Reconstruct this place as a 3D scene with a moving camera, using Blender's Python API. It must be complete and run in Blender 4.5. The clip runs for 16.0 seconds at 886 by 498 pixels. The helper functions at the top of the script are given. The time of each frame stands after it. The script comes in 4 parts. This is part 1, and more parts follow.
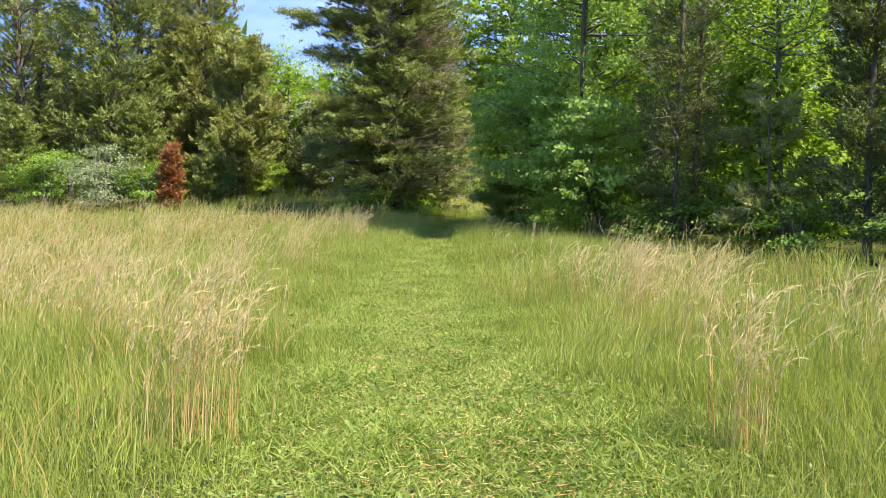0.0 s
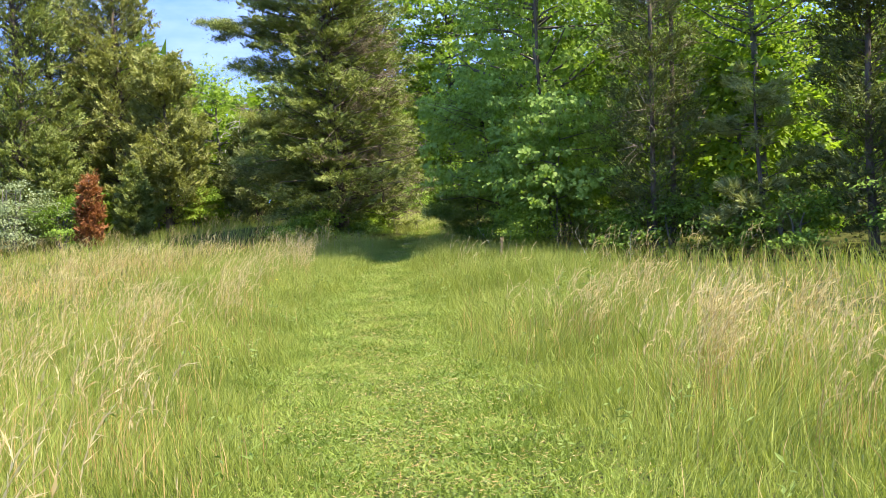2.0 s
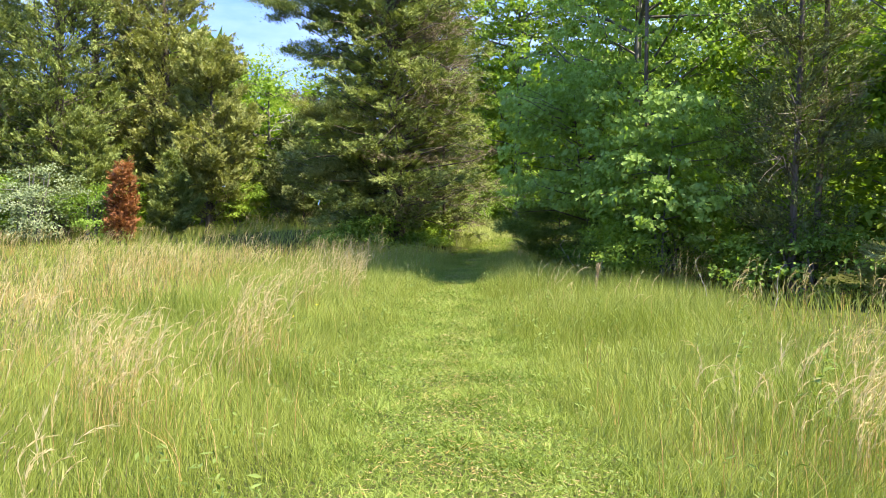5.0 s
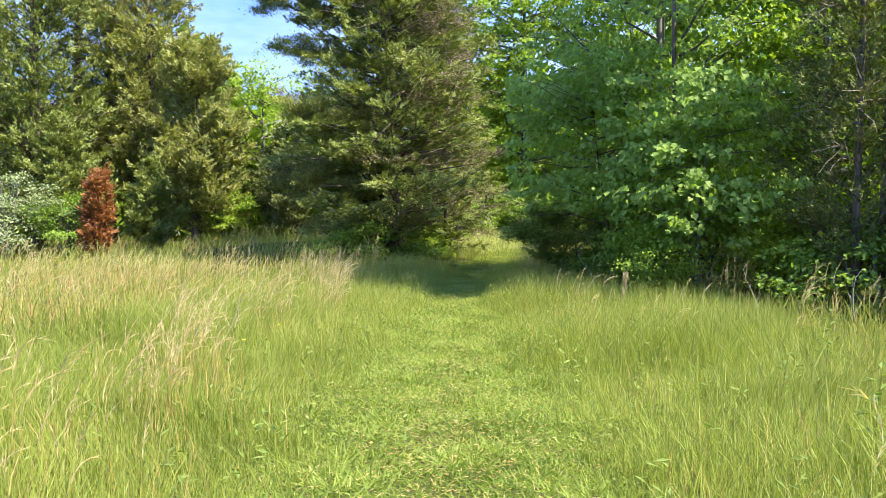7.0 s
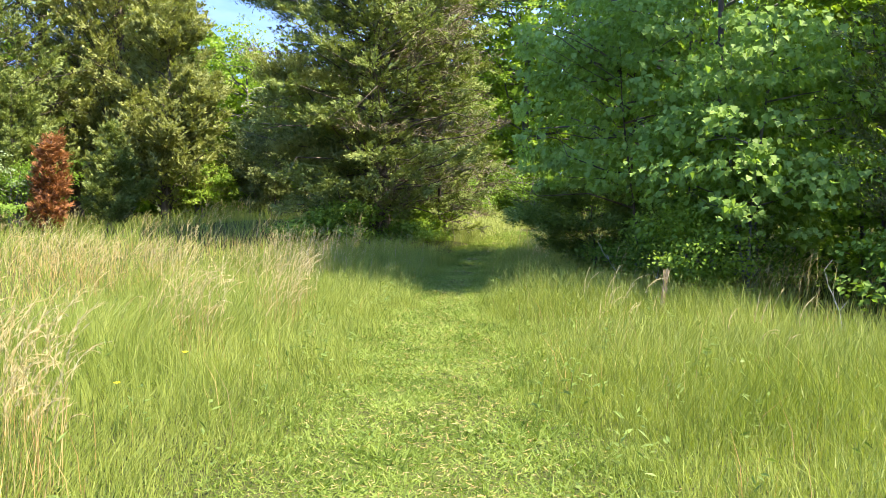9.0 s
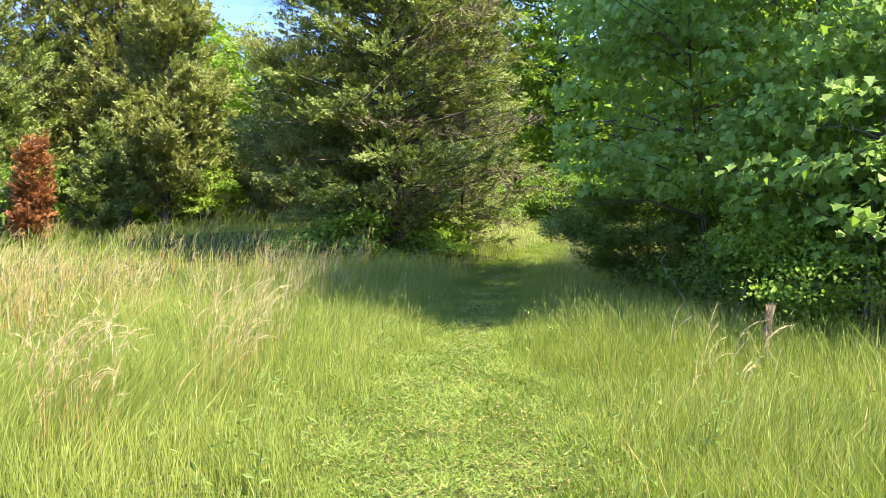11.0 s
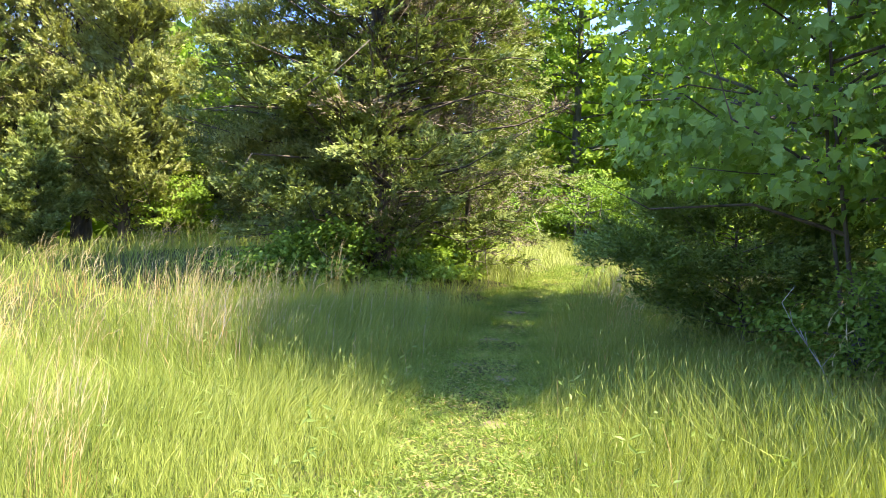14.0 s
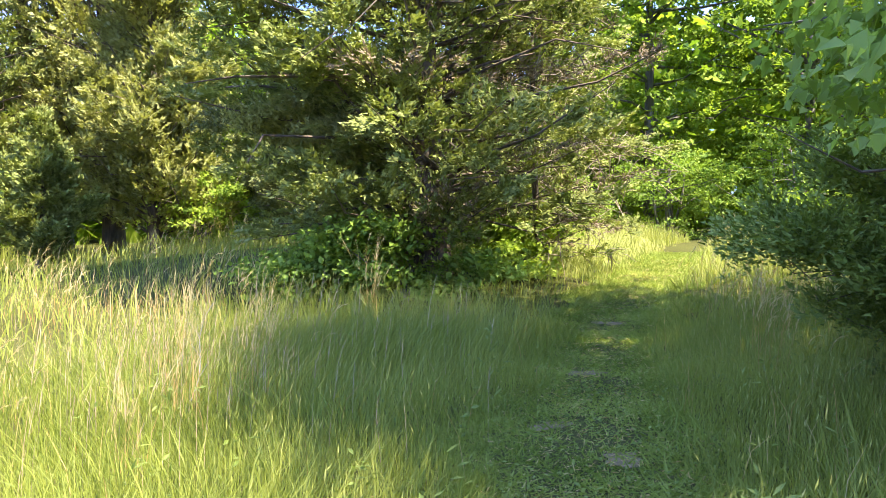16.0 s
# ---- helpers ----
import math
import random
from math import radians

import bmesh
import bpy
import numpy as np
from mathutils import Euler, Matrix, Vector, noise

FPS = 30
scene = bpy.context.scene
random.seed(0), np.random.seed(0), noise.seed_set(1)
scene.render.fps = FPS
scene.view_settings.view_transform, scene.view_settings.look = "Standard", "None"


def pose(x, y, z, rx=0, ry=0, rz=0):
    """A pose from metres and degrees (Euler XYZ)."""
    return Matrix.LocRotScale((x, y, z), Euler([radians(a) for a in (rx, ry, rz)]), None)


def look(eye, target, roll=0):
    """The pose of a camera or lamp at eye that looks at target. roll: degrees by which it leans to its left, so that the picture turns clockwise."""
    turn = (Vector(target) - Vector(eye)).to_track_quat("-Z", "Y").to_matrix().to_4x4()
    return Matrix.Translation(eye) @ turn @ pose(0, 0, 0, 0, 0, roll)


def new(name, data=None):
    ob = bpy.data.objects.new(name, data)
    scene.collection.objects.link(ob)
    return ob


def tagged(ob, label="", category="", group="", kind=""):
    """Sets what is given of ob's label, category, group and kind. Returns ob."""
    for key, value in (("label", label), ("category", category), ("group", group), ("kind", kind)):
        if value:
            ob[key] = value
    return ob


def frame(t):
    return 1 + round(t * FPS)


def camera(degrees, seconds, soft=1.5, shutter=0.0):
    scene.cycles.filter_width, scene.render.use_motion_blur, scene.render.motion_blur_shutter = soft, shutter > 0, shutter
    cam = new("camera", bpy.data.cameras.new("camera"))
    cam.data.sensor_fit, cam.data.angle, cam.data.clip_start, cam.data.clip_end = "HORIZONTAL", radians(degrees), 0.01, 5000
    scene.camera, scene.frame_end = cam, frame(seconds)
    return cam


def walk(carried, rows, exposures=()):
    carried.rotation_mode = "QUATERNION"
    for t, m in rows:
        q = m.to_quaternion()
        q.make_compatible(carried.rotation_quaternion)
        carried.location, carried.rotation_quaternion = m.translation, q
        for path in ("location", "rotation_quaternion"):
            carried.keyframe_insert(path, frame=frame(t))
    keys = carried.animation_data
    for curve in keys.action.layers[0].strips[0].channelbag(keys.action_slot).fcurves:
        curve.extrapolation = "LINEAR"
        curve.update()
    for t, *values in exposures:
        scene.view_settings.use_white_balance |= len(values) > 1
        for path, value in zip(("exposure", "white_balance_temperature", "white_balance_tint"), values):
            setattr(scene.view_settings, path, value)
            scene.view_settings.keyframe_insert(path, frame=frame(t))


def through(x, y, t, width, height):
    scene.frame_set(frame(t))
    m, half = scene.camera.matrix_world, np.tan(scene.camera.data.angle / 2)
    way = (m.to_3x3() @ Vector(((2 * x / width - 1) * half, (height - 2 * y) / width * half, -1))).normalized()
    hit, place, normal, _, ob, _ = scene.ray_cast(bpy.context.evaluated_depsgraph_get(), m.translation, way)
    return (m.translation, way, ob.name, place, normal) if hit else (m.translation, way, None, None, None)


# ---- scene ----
cam = camera(55.2, 16.0, soft=0.75)

PATH = [
    (0, (1.72, -2.888, 1.591), (1.472, -0.909, 1.449), 0.6),
    (0.5, (1.526, -2.291, 1.597), (1.324, -0.306, 1.464), -0.6),
    (1, (1.251, -1.556, 1.648), (1.118, 0.436, 1.524), -1.5),
    (1.5, (1.213, -1.049, 1.705), (1.102, 0.944, 1.587), -2.6),
    (2, (1.04, -0.269, 1.734), (0.927, 1.724, 1.614), -3.3),
    (2.5, (0.951, 0.329, 1.78), (0.843, 2.323, 1.661), -3.1),
    (3, (0.804, 0.962, 1.786), (0.711, 2.957, 1.671), -2.3),
    (3.5, (0.683, 1.499, 1.776), (0.609, 3.495, 1.669), -1.2),
    (4, (0.492, 2.189, 1.769), (0.405, 4.185, 1.673), -0.2),
    (4.5, (0.233, 2.913, 1.764), (0.135, 4.909, 1.68), 0.5),
    (5, (0.13, 3.544, 1.733), (-0.09, 5.529, 1.641), 0.1),
    (5.2, (0.047, 3.832, 1.722), (-0.213, 5.813, 1.624), 0.1),
    (7.3, (-0.084, 6.442, 1.471), (-0.307, 8.429, 1.441), -0.2),
    (7.5, (-0.108, 6.748, 1.489), (-0.325, 8.736, 1.497), -0.0),
    (8, (-0.193, 7.518, 1.492), (-0.408, 9.506, 1.479), 0.5),
    (8.5, (-0.317, 8.249, 1.5), (-0.535, 10.236, 1.432), 0.6),
    (9, (-0.371, 9.023, 1.517), (-0.587, 11.008, 1.411), 0.7),
    (9.5, (-0.466, 9.733, 1.548), (-0.714, 11.715, 1.452), 1.1),
    (9.7, (-0.496, 10.093, 1.549), (-0.757, 12.074, 1.46), 1.1),
    (11.8, (-0.651, 13.045, 1.505), (-0.931, 15.024, 1.418), 0.7),
    (12, (-0.654, 13.36, 1.499), (-0.934, 15.338, 1.417), 0.8),
    (12.5, (-0.701, 14.114, 1.514), (-0.996, 16.091, 1.447), 0.6),
    (13, (-0.814, 14.853, 1.521), (-1.112, 16.83, 1.473), 0.5),
    (13.5, (-0.939, 15.677, 1.513), (-1.249, 17.653, 1.48), 0.7),
    (14, (-1.009, 16.264, 1.442), (-1.311, 18.24, 1.398), 1.3),
    (14.5, (-1.131, 17.085, 1.479), (-1.397, 19.065, 1.394), 2.2),
    (15, (-1.293, 17.755, 1.525), (-1.583, 19.732, 1.429), 1.4),
    (15.5, (-1.366, 18.468, 1.478), (-1.716, 20.436, 1.406), -0.3),
    (16, (-1.505, 19.227, 1.49), (-1.951, 21.175, 1.416), -1.4),
]
EXPOSURES = ((0, 2.08, 7400, 11), (2, 2.18, 7400, 11), (9, 2.44, 7350, 8), (12, 2.6, 7250, 8), (14, 2.82, 7300, 12), (16, 3.06, 7450, 18))
walk(cam, [(t, look(eye, target, roll)) for t, eye, target, roll in PATH], exposures=EXPOSURES)

# ---- world, sun and exposure ----
SUN_FROM = Vector((0.88, -0.47, 1.4)).normalized()
world = bpy.data.worlds.new("sky")
scene.world = world
world.use_nodes = True
wn = world.node_tree.nodes
wl = world.node_tree.links
sky = wn.new("ShaderNodeTexSky")
sky.sky_type = "NISHITA"
sky.sun_disc = False
sky.sun_elevation = math.asin(SUN_FROM.z)
sky.sun_rotation = math.atan2(SUN_FROM.x, SUN_FROM.y)
sky.air_density = 1.0
sky.altitude = 3500
sky.dust_density = 0.1
sky.ozone_density = 4.0
w_tc = wn.new("ShaderNodeTexCoord")
w_lift = wn.new("ShaderNodeMapping")
w_lift.inputs["Location"].default_value = (0, 0, 0.7)
wl.new(w_tc.outputs["Generated"], w_lift.inputs["Vector"])
wl.new(w_lift.outputs["Vector"], sky.inputs["Vector"])
w_map = wn.new("ShaderNodeMapping")
w_map.inputs["Scale"].default_value = (1.0, 1.0, 3.2)
w_noise = wn.new("ShaderNodeTexNoise")
w_noise.inputs["Scale"].default_value = 2.6
w_noise.inputs["Detail"].default_value = 7
w_noise.inputs["Roughness"].default_value = 0.55
w_ramp = wn.new("ShaderNodeValToRGB")
w_ramp.color_ramp.elements[0].position = 0.42
w_ramp.color_ramp.elements[1].position = 0.72
w_ramp.color_ramp.elements[1].color = (0.6, 0.6, 0.6, 1)
w_mix = wn.new("ShaderNodeMixRGB")
w_mix.inputs[2].default_value = (2.3, 2.45, 2.7, 1)
wl.new(w_tc.outputs["Generated"], w_map.inputs["Vector"])
wl.new(w_map.outputs["Vector"], w_noise.inputs["Vector"])
wl.new(w_noise.outputs["Fac"], w_ramp.inputs["Fac"])
wl.new(w_ramp.outputs["Color"], w_mix.inputs[0])
wl.new(sky.outputs["Color"], w_mix.inputs[1])
w_tint = wn.new("ShaderNodeMixRGB")
w_tint.blend_type = "MULTIPLY"
w_tint.inputs[0].default_value = 1
w_tint.inputs[2].default_value = (0.57, 0.69, 0.92, 1)
wl.new(w_mix.outputs[0], w_tint.inputs[1])
wl.new(w_tint.outputs[0], wn["Background"].inputs["Color"])
wn["Background"].inputs["Strength"].default_value = 0.25

sun = new("sun", bpy.data.lights.new("sun", "SUN"))
sun.data.energy = 3.3
sun.data.angle = radians(0.53)
sun.data.color = (1.0, 0.95, 0.82)
sun.matrix_world = look(SUN_FROM * 60, (0, 0, 0))

# ---- materials ----


def leaf_material(name, dark, mid, light, through=0.35, rough=0.55, patch=0.9):
    """Foliage: colour differs leaf by leaf and in soft patches; light passes through the blades."""
    m = bpy.data.materials.new(name)
    m.use_nodes = True
    n, k = m.node_tree.nodes, m.node_tree.links
    geo = n.new("ShaderNodeNewGeometry")
    tc = n.new("ShaderNodeTexCoord")
    big = n.new("ShaderNodeTexNoise")
    big.inputs["Scale"].default_value = patch
    big.inputs["Detail"].default_value = 2
    add = n.new("ShaderNodeMath")
    add.operation = "MULTIPLY_ADD"
    add.inputs[1].default_value = 0.85
    ramp = n.new("ShaderNodeValToRGB")
    e = ramp.color_ramp.elements
    e[0].position, e[0].color = 0.22, (*dark, 1)
    e[1].position, e[1].color = 0.82, (*light, 1)
    e.new(0.52).color = (*mid, 1)
    half = n.new("ShaderNodeMath")
    half.operation = "MULTIPLY"
    half.inputs[1].default_value = 0.36
    k.new(tc.outputs["Object"], big.inputs["Vector"])
    k.new(geo.outputs["Random Per Island"], half.inputs[0])
    k.new(big.outputs["Fac"], add.inputs[0])
    k.new(half.outputs[0], add.inputs[2])
    k.new(add.outputs[0], ramp.inputs["Fac"])
    bsdf = n["Principled BSDF"]
    bsdf.inputs["Roughness"].default_value = rough
    bsdf.inputs["Specular IOR Level"].default_value = 0.18
    k.new(ramp.outputs["Color"], bsdf.inputs["Base Color"])
    tr = n.new("ShaderNodeBsdfTranslucent")
    warm = n.new("ShaderNodeMixRGB")
    warm.blend_type = "MULTIPLY"
    warm.inputs[0].default_value = 1
    warm.inputs[2].default_value = (1.25, 1.3, 0.6, 1)
    k.new(ramp.outputs["Color"], warm.inputs[1])
    k.new(warm.outputs[0], tr.inputs["Color"])
    mix = n.new("ShaderNodeMixShader")
    mix.inputs[0].default_value = through
    k.new(bsdf.outputs[0], mix.inputs[1])
    k.new(tr.outputs[0], mix.inputs[2])
    k.new(mix.outputs[0], n["Material Output"].inputs["Surface"])
    return m


def bark_material(name, dark, light, scale=9.0):
    m = bpy.data.materials.new(name)
    m.use_nodes = True
    n, k = m.node_tree.nodes, m.node_tree.links
    tc = n.new("ShaderNodeTexCoord")
    mp = n.new("ShaderNodeMapping")
    mp.inputs["Scale"].default_value = (1, 1, 0.22)
    fine = n.new("ShaderNodeTexNoise")
    fine.inputs["Scale"].default_value = scale
    fine.inputs["Detail"].default_value = 6
    ramp = n.new("ShaderNodeValToRGB")
    ramp.color_ramp.elements[0].position, ramp.color_ramp.elements[0].color = 0.3, (*dark, 1)
    ramp.color_ramp.elements[1].position, ramp.color_ramp.elements[1].color = 0.7, (*light, 1)
    bump = n.new("ShaderNodeBump")
    bump.inputs["Strength"].default_value = 0.6
    bump.inputs["Distance"].default_value = 0.02
    k.new(tc.outputs["Object"], mp.inputs["Vector"])
    k.new(mp.outputs["Vector"], fine.inputs["Vector"])
    k.new(fine.outputs["Fac"], ramp.inputs["Fac"])
    k.new(fine.outputs["Fac"], bump.inputs["Height"])
    b = n["Principled BSDF"]
    b.inputs["Roughness"].default_value = 0.9
    k.new(ramp.outputs["Color"], b.inputs["Base Color"])
    k.new(bump.outputs["Normal"], b.inputs["Normal"])
    return m


def soil_material(name):
    """Meadow ground: thatch and soil, with green moss and short growth over it."""
    m = bpy.data.materials.new(name)
    m.use_nodes = True
    n, k = m.node_tree.nodes, m.node_tree.links
    tc = n.new("ShaderNodeTexCoord")
    big = n.new("ShaderNodeTexNoise")
    big.inputs["Scale"].default_value = 0.5
    big.inputs["Detail"].default_value = 5
    fine = n.new("ShaderNodeTexNoise")
    fine.inputs["Scale"].default_value = 26
    fine.inputs["Detail"].default_value = 6
    r1 = n.new("ShaderNodeValToRGB")
    r1.color_ramp.elements[0].position, r1.color_ramp.elements[0].color = 0.35, (0.03, 0.042, 0.01, 1)
    r1.color_ramp.elements[1].position, r1.color_ramp.elements[1].color = 0.7, (0.075, 0.1, 0.022, 1)
    r2 = n.new("ShaderNodeValToRGB")
    r2.color_ramp.elements[0].position, r2.color_ramp.elements[0].color = 0.3, (0.03, 0.03, 0.012, 1)
    r2.color_ramp.elements[1].position, r2.color_ramp.elements[1].color = 0.75, (0.12, 0.1, 0.045, 1)
    mix = n.new("ShaderNodeMixRGB")
    mix.inputs[0].default_value = 0.45
    bump = n.new("ShaderNodeBump")
    bump.inputs["Strength"].default_value = 0.8
    bump.inputs["Distance"].default_value = 0.03
    k.new(tc.outputs["Object"], big.inputs["Vector"])
    k.new(tc.outputs["Object"], fine.inputs["Vector"])
    k.new(big.outputs["Fac"], r1.inputs["Fac"])
    k.new(fine.outputs["Fac"], r2.inputs["Fac"])
    k.new(r1.outputs["Color"], mix.inputs[1])
    k.new(r2.outputs["Color"], mix.inputs[2])
    k.new(fine.outputs["Fac"], bump.inputs["Height"])
    b = n["Principled BSDF"]
    b.inputs["Roughness"].default_value = 1.0
    b.inputs["Specular IOR Level"].default_value = 0.05
    k.new(mix.outputs[0], b.inputs["Base Color"])
    k.new(bump.outputs["Normal"], b.inputs["Normal"])
    return m


# the dark and olive needles also stand in for shade and sun on cedars
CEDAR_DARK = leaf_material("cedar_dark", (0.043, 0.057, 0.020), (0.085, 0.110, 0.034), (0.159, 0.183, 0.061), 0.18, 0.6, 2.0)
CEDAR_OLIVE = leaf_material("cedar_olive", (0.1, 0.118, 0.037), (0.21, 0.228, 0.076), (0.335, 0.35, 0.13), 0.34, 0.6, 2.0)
CEDAR_GREEN = leaf_material("cedar_green", (0.064, 0.09, 0.025), (0.148, 0.188, 0.052), (0.265, 0.305, 0.098), 0.27, 0.6, 2.0)
CEDAR_BROWN = leaf_material("cedar_brown", (0.075, 0.058, 0.038), (0.15, 0.118, 0.078), (0.25, 0.2, 0.135), 0.15)
JUNIPER = leaf_material("juniper_needles", (0.06, 0.1, 0.02), (0.125, 0.185, 0.038), (0.21, 0.27, 0.065), 0.2, 0.6, 2.0)
RUST = leaf_material("rust_needles", (0.125, 0.047, 0.020), (0.257, 0.101, 0.043), (0.390, 0.195, 0.094), 0.25)
MAPLE = leaf_material("maple_leaf", (0.105, 0.178, 0.038), (0.195, 0.3, 0.07), (0.3, 0.42, 0.12), 0.55, 0.42)
BROAD = leaf_material("broad_leaf", (0.06, 0.115, 0.014), (0.12, 0.2, 0.026), (0.22, 0.31, 0.04), 0.5, 0.45)
LIME = leaf_material("lime_leaf", (0.095, 0.17, 0.025), (0.175, 0.275, 0.04), (0.29, 0.385, 0.065), 0.5, 0.5)
SILVER = leaf_material("silver_leaf", (0.09, 0.13, 0.06), (0.17, 0.22, 0.11), (0.32, 0.37, 0.22), 0.3, 0.5)
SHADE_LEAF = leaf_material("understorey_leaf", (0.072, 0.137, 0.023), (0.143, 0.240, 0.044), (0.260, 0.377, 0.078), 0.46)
PINE_LEAF = leaf_material("pine_needles", (0.1, 0.125, 0.042), (0.21, 0.24, 0.085), (0.38, 0.4, 0.17), 0.25)
GRASS = leaf_material("meadow_blades", (0.11, 0.148, 0.027), (0.19, 0.236, 0.048), (0.3, 0.335, 0.088), 0.42, 0.5, 0.6)
FOXTAIL = leaf_material("green_seed_heads", (0.15, 0.2, 0.045), (0.25, 0.29, 0.08), (0.38, 0.39, 0.15), 0.4, 0.6)
MOWN = leaf_material("mown_blades", (0.074, 0.133, 0.015), (0.165, 0.228, 0.045), (0.28, 0.35, 0.09), 0.42, 0.6, 1.6)
PALE = leaf_material("pale_grass", (0.19, 0.24, 0.06), (0.29, 0.33, 0.1), (0.41, 0.42, 0.18), 0.42, 0.6, 0.8)
DULL = leaf_material("weathered_straw", (0.22, 0.15, 0.09), (0.33, 0.25, 0.165), (0.45, 0.36, 0.26), 0.25, 0.6)
STRAW = leaf_material("straw", (0.28, 0.165, 0.058), (0.42, 0.275, 0.112), (0.54, 0.41, 0.21), 0.3, 0.6)
FLUFF = leaf_material("seed_fluff", (0.37, 0.27, 0.13), (0.48, 0.375, 0.2), (0.6, 0.51, 0.32), 0.45, 0.7)
YELLOW = leaf_material("yellow_petals", (0.6, 0.48, 0.02), (0.75, 0.62, 0.02), (0.85, 0.75, 0.05), 0.3)
WEED = leaf_material("weed_leaf", (0.085, 0.14, 0.028), (0.14, 0.2, 0.045), (0.21, 0.28, 0.075), 0.4, 0.45)
BARK = bark_material("cedar_bark", (0.04, 0.03, 0.022), (0.15, 0.115, 0.085))
BARK_GREY = bark_material("grey_bark", (0.045, 0.042, 0.036), (0.2, 0.185, 0.16), 7)
BARK_PALE = bark_material("bleached_twig", (0.22, 0.2, 0.17), (0.5, 0.47, 0.42), 14)
TWIG = bark_material("dry_twig", (0.1, 0.08, 0.06), (0.3, 0.245, 0.19), 14)
SOIL = soil_material("meadow_soil")
SAND = bark_material("sandy_soil", (0.1, 0.075, 0.032), (0.2, 0.15, 0.075), 22)

# ---- mesh helpers ----
rng = np.random.default_rng(7)


def unit(a):
    return a / np.maximum(np.linalg.norm(a, axis=-1, keepdims=True), 1e-9)


class Soup:
    """Vertices and faces gathered from arrays, then made into one mesh."""

    def __init__(self):
        self.verts, self.loops, self.sizes, self.count = [], [], [], 0

    def add(self, verts, faces):
        """verts (n, 3); faces (m, k) of indices into verts"""
        self.verts.append(np.asarray(verts, np.float32))
        self.loops.append((np.asarray(faces) + self.count).ravel())
        self.sizes.append(np.full(len(faces), faces.shape[1]))
        self.count += len(verts)

    def mesh(self, name, material, smooth=False):
        me = bpy.data.meshes.new(name)
        v = np.concatenate(self.verts)
        loops, sizes = np.concatenate(self.loops), np.concatenate(self.sizes)
        me.vertices.add(len(v))
        me.vertices.foreach_set("co", v.ravel())
        me.loops.add(len(loops))
        me.loops.foreach_set("vertex_index", loops.astype(np.int32))
        me.polygons.add(len(sizes))
        me.polygons.foreach_set("loop_start", (np.cumsum(sizes) - sizes).astype(np.int32))
        me.polygons.foreach_set("use_smooth", np.full(len(sizes), smooth))
        me.materials.append(material)
        me.update(calc_edges=True)
        return me

    def kites(self, base, way, length, width, up=None, fold=0.0):
        """Four-cornered blades from base along way; up: the side that their faces turn to."""
        n = len(base)
        if up is None:
            up = rng.normal(size=(n, 3))
        side = unit(np.cross(way, up))
        nor = np.cross(side, way)
        length, width = np.broadcast_to(length, n)[:, None], np.broadcast_to(width, n)[:, None]
        mid = base + way * length * 0.45
        v = np.stack([base, mid + side * width / 2 + nor * width * fold, base + way * length, mid - side * width / 2 + nor * width * fold], 1)
        self.add(v.reshape(-1, 3), np.arange(4 * n).reshape(n, 4))

    def spikes(self, base, way, length, width, up=None):
        """Three-cornered sprays from a broad foot to a point; up: the side that their faces turn to."""
        n = len(base)
        side = unit(np.cross(way, rng.normal(size=(n, 3)) if up is None else up))
        length, width = np.broadcast_to(length, n)[:, None], np.broadcast_to(width, n)[:, None]
        v = np.stack([base - side * width / 2, base + side * width / 2, base + way * length], 1)
        self.add(v.reshape(-1, 3), np.arange(3 * n).reshape(n, 3))

    def lobed(self, base, way, size, up):
        """Leaves with five lobes, slightly cupped."""
        n = len(base)
        side = unit(np.cross(way, up))
        nor = np.cross(side, way)
        out = np.array([(0, 0, 0), (0.4, 0.1, 0.06), (0.31, 0.3, 0.0), (0.54, 0.6, 0.12), (0.27, 0.66, 0.0), (0, 1.0, -0.2),
                        (-0.27, 0.66, 0.0), (-0.54, 0.6, 0.12), (-0.31, 0.3, 0.0), (-0.4, 0.1, 0.06)])
        s = np.broadcast_to(size, n)[:, None, None]
        v = base[:, None] + s * (side[:, None] * out[:, 0:1] + way[:, None] * out[:, 1:2] + nor[:, None] * out[:, 2:3])
        self.add(v.reshape(-1, 3), np.arange(10 * n).reshape(n, 10))

    def tube(self, points, radii, sides=6):
        points = np.asarray(points, float)
        way = unit(np.gradient(points, axis=0))
        ref = np.array([1.0, 0, 0]) if abs(way[0][2]) > 0.8 else np.array([0, 0, 1.0])
        a = unit(np.cross(way, ref))
        b = np.cross(way, a)
        ang = np.arange(sides) * 2 * np.pi / sides
        r = np.asarray(radii)[:, None, None]
        v = points[:, None] + r * (a[:, None] * np.cos(ang)[:, None] + b[:, None] * np.sin(ang)[:, None])
        m = len(points)
        i = np.arange(m - 1)[:, None] * sides + np.arange(sides)
        j = np.arange(m - 1)[:, None] * sides + (np.arange(sides) + 1) % sides
        self.add(v.reshape(-1, 3), np.stack([i, j, j + sides, i + sides], -1).reshape(-1, 4))
        self.add(v[-1], np.arange(sides)[None])

    def blades(self, base, tip, width, sag):
        """Grass blades of two pieces: base to tip, bowed out sideways by sag (n, 3)."""
        n = len(base)
        way = tip - base
        side = unit(np.cross(way, rng.normal(size=(n, 3))))
        w = np.broadcast_to(width, n)[:, None] / 2
        mid = base + way * 0.55 + sag
        v = np.stack([base - side * w, base + side * w, mid + side * w * 0.8, mid - side * w * 0.8, tip], 1)
        o = np.arange(n)[:, None] * 5
        self.add(v.reshape(-1, 3), np.concatenate([o + np.array([[0, 1, 2, 3]])]))
        self.loops.append((o + np.array([[3, 2, 4]]) + self.count - 5 * n).ravel())
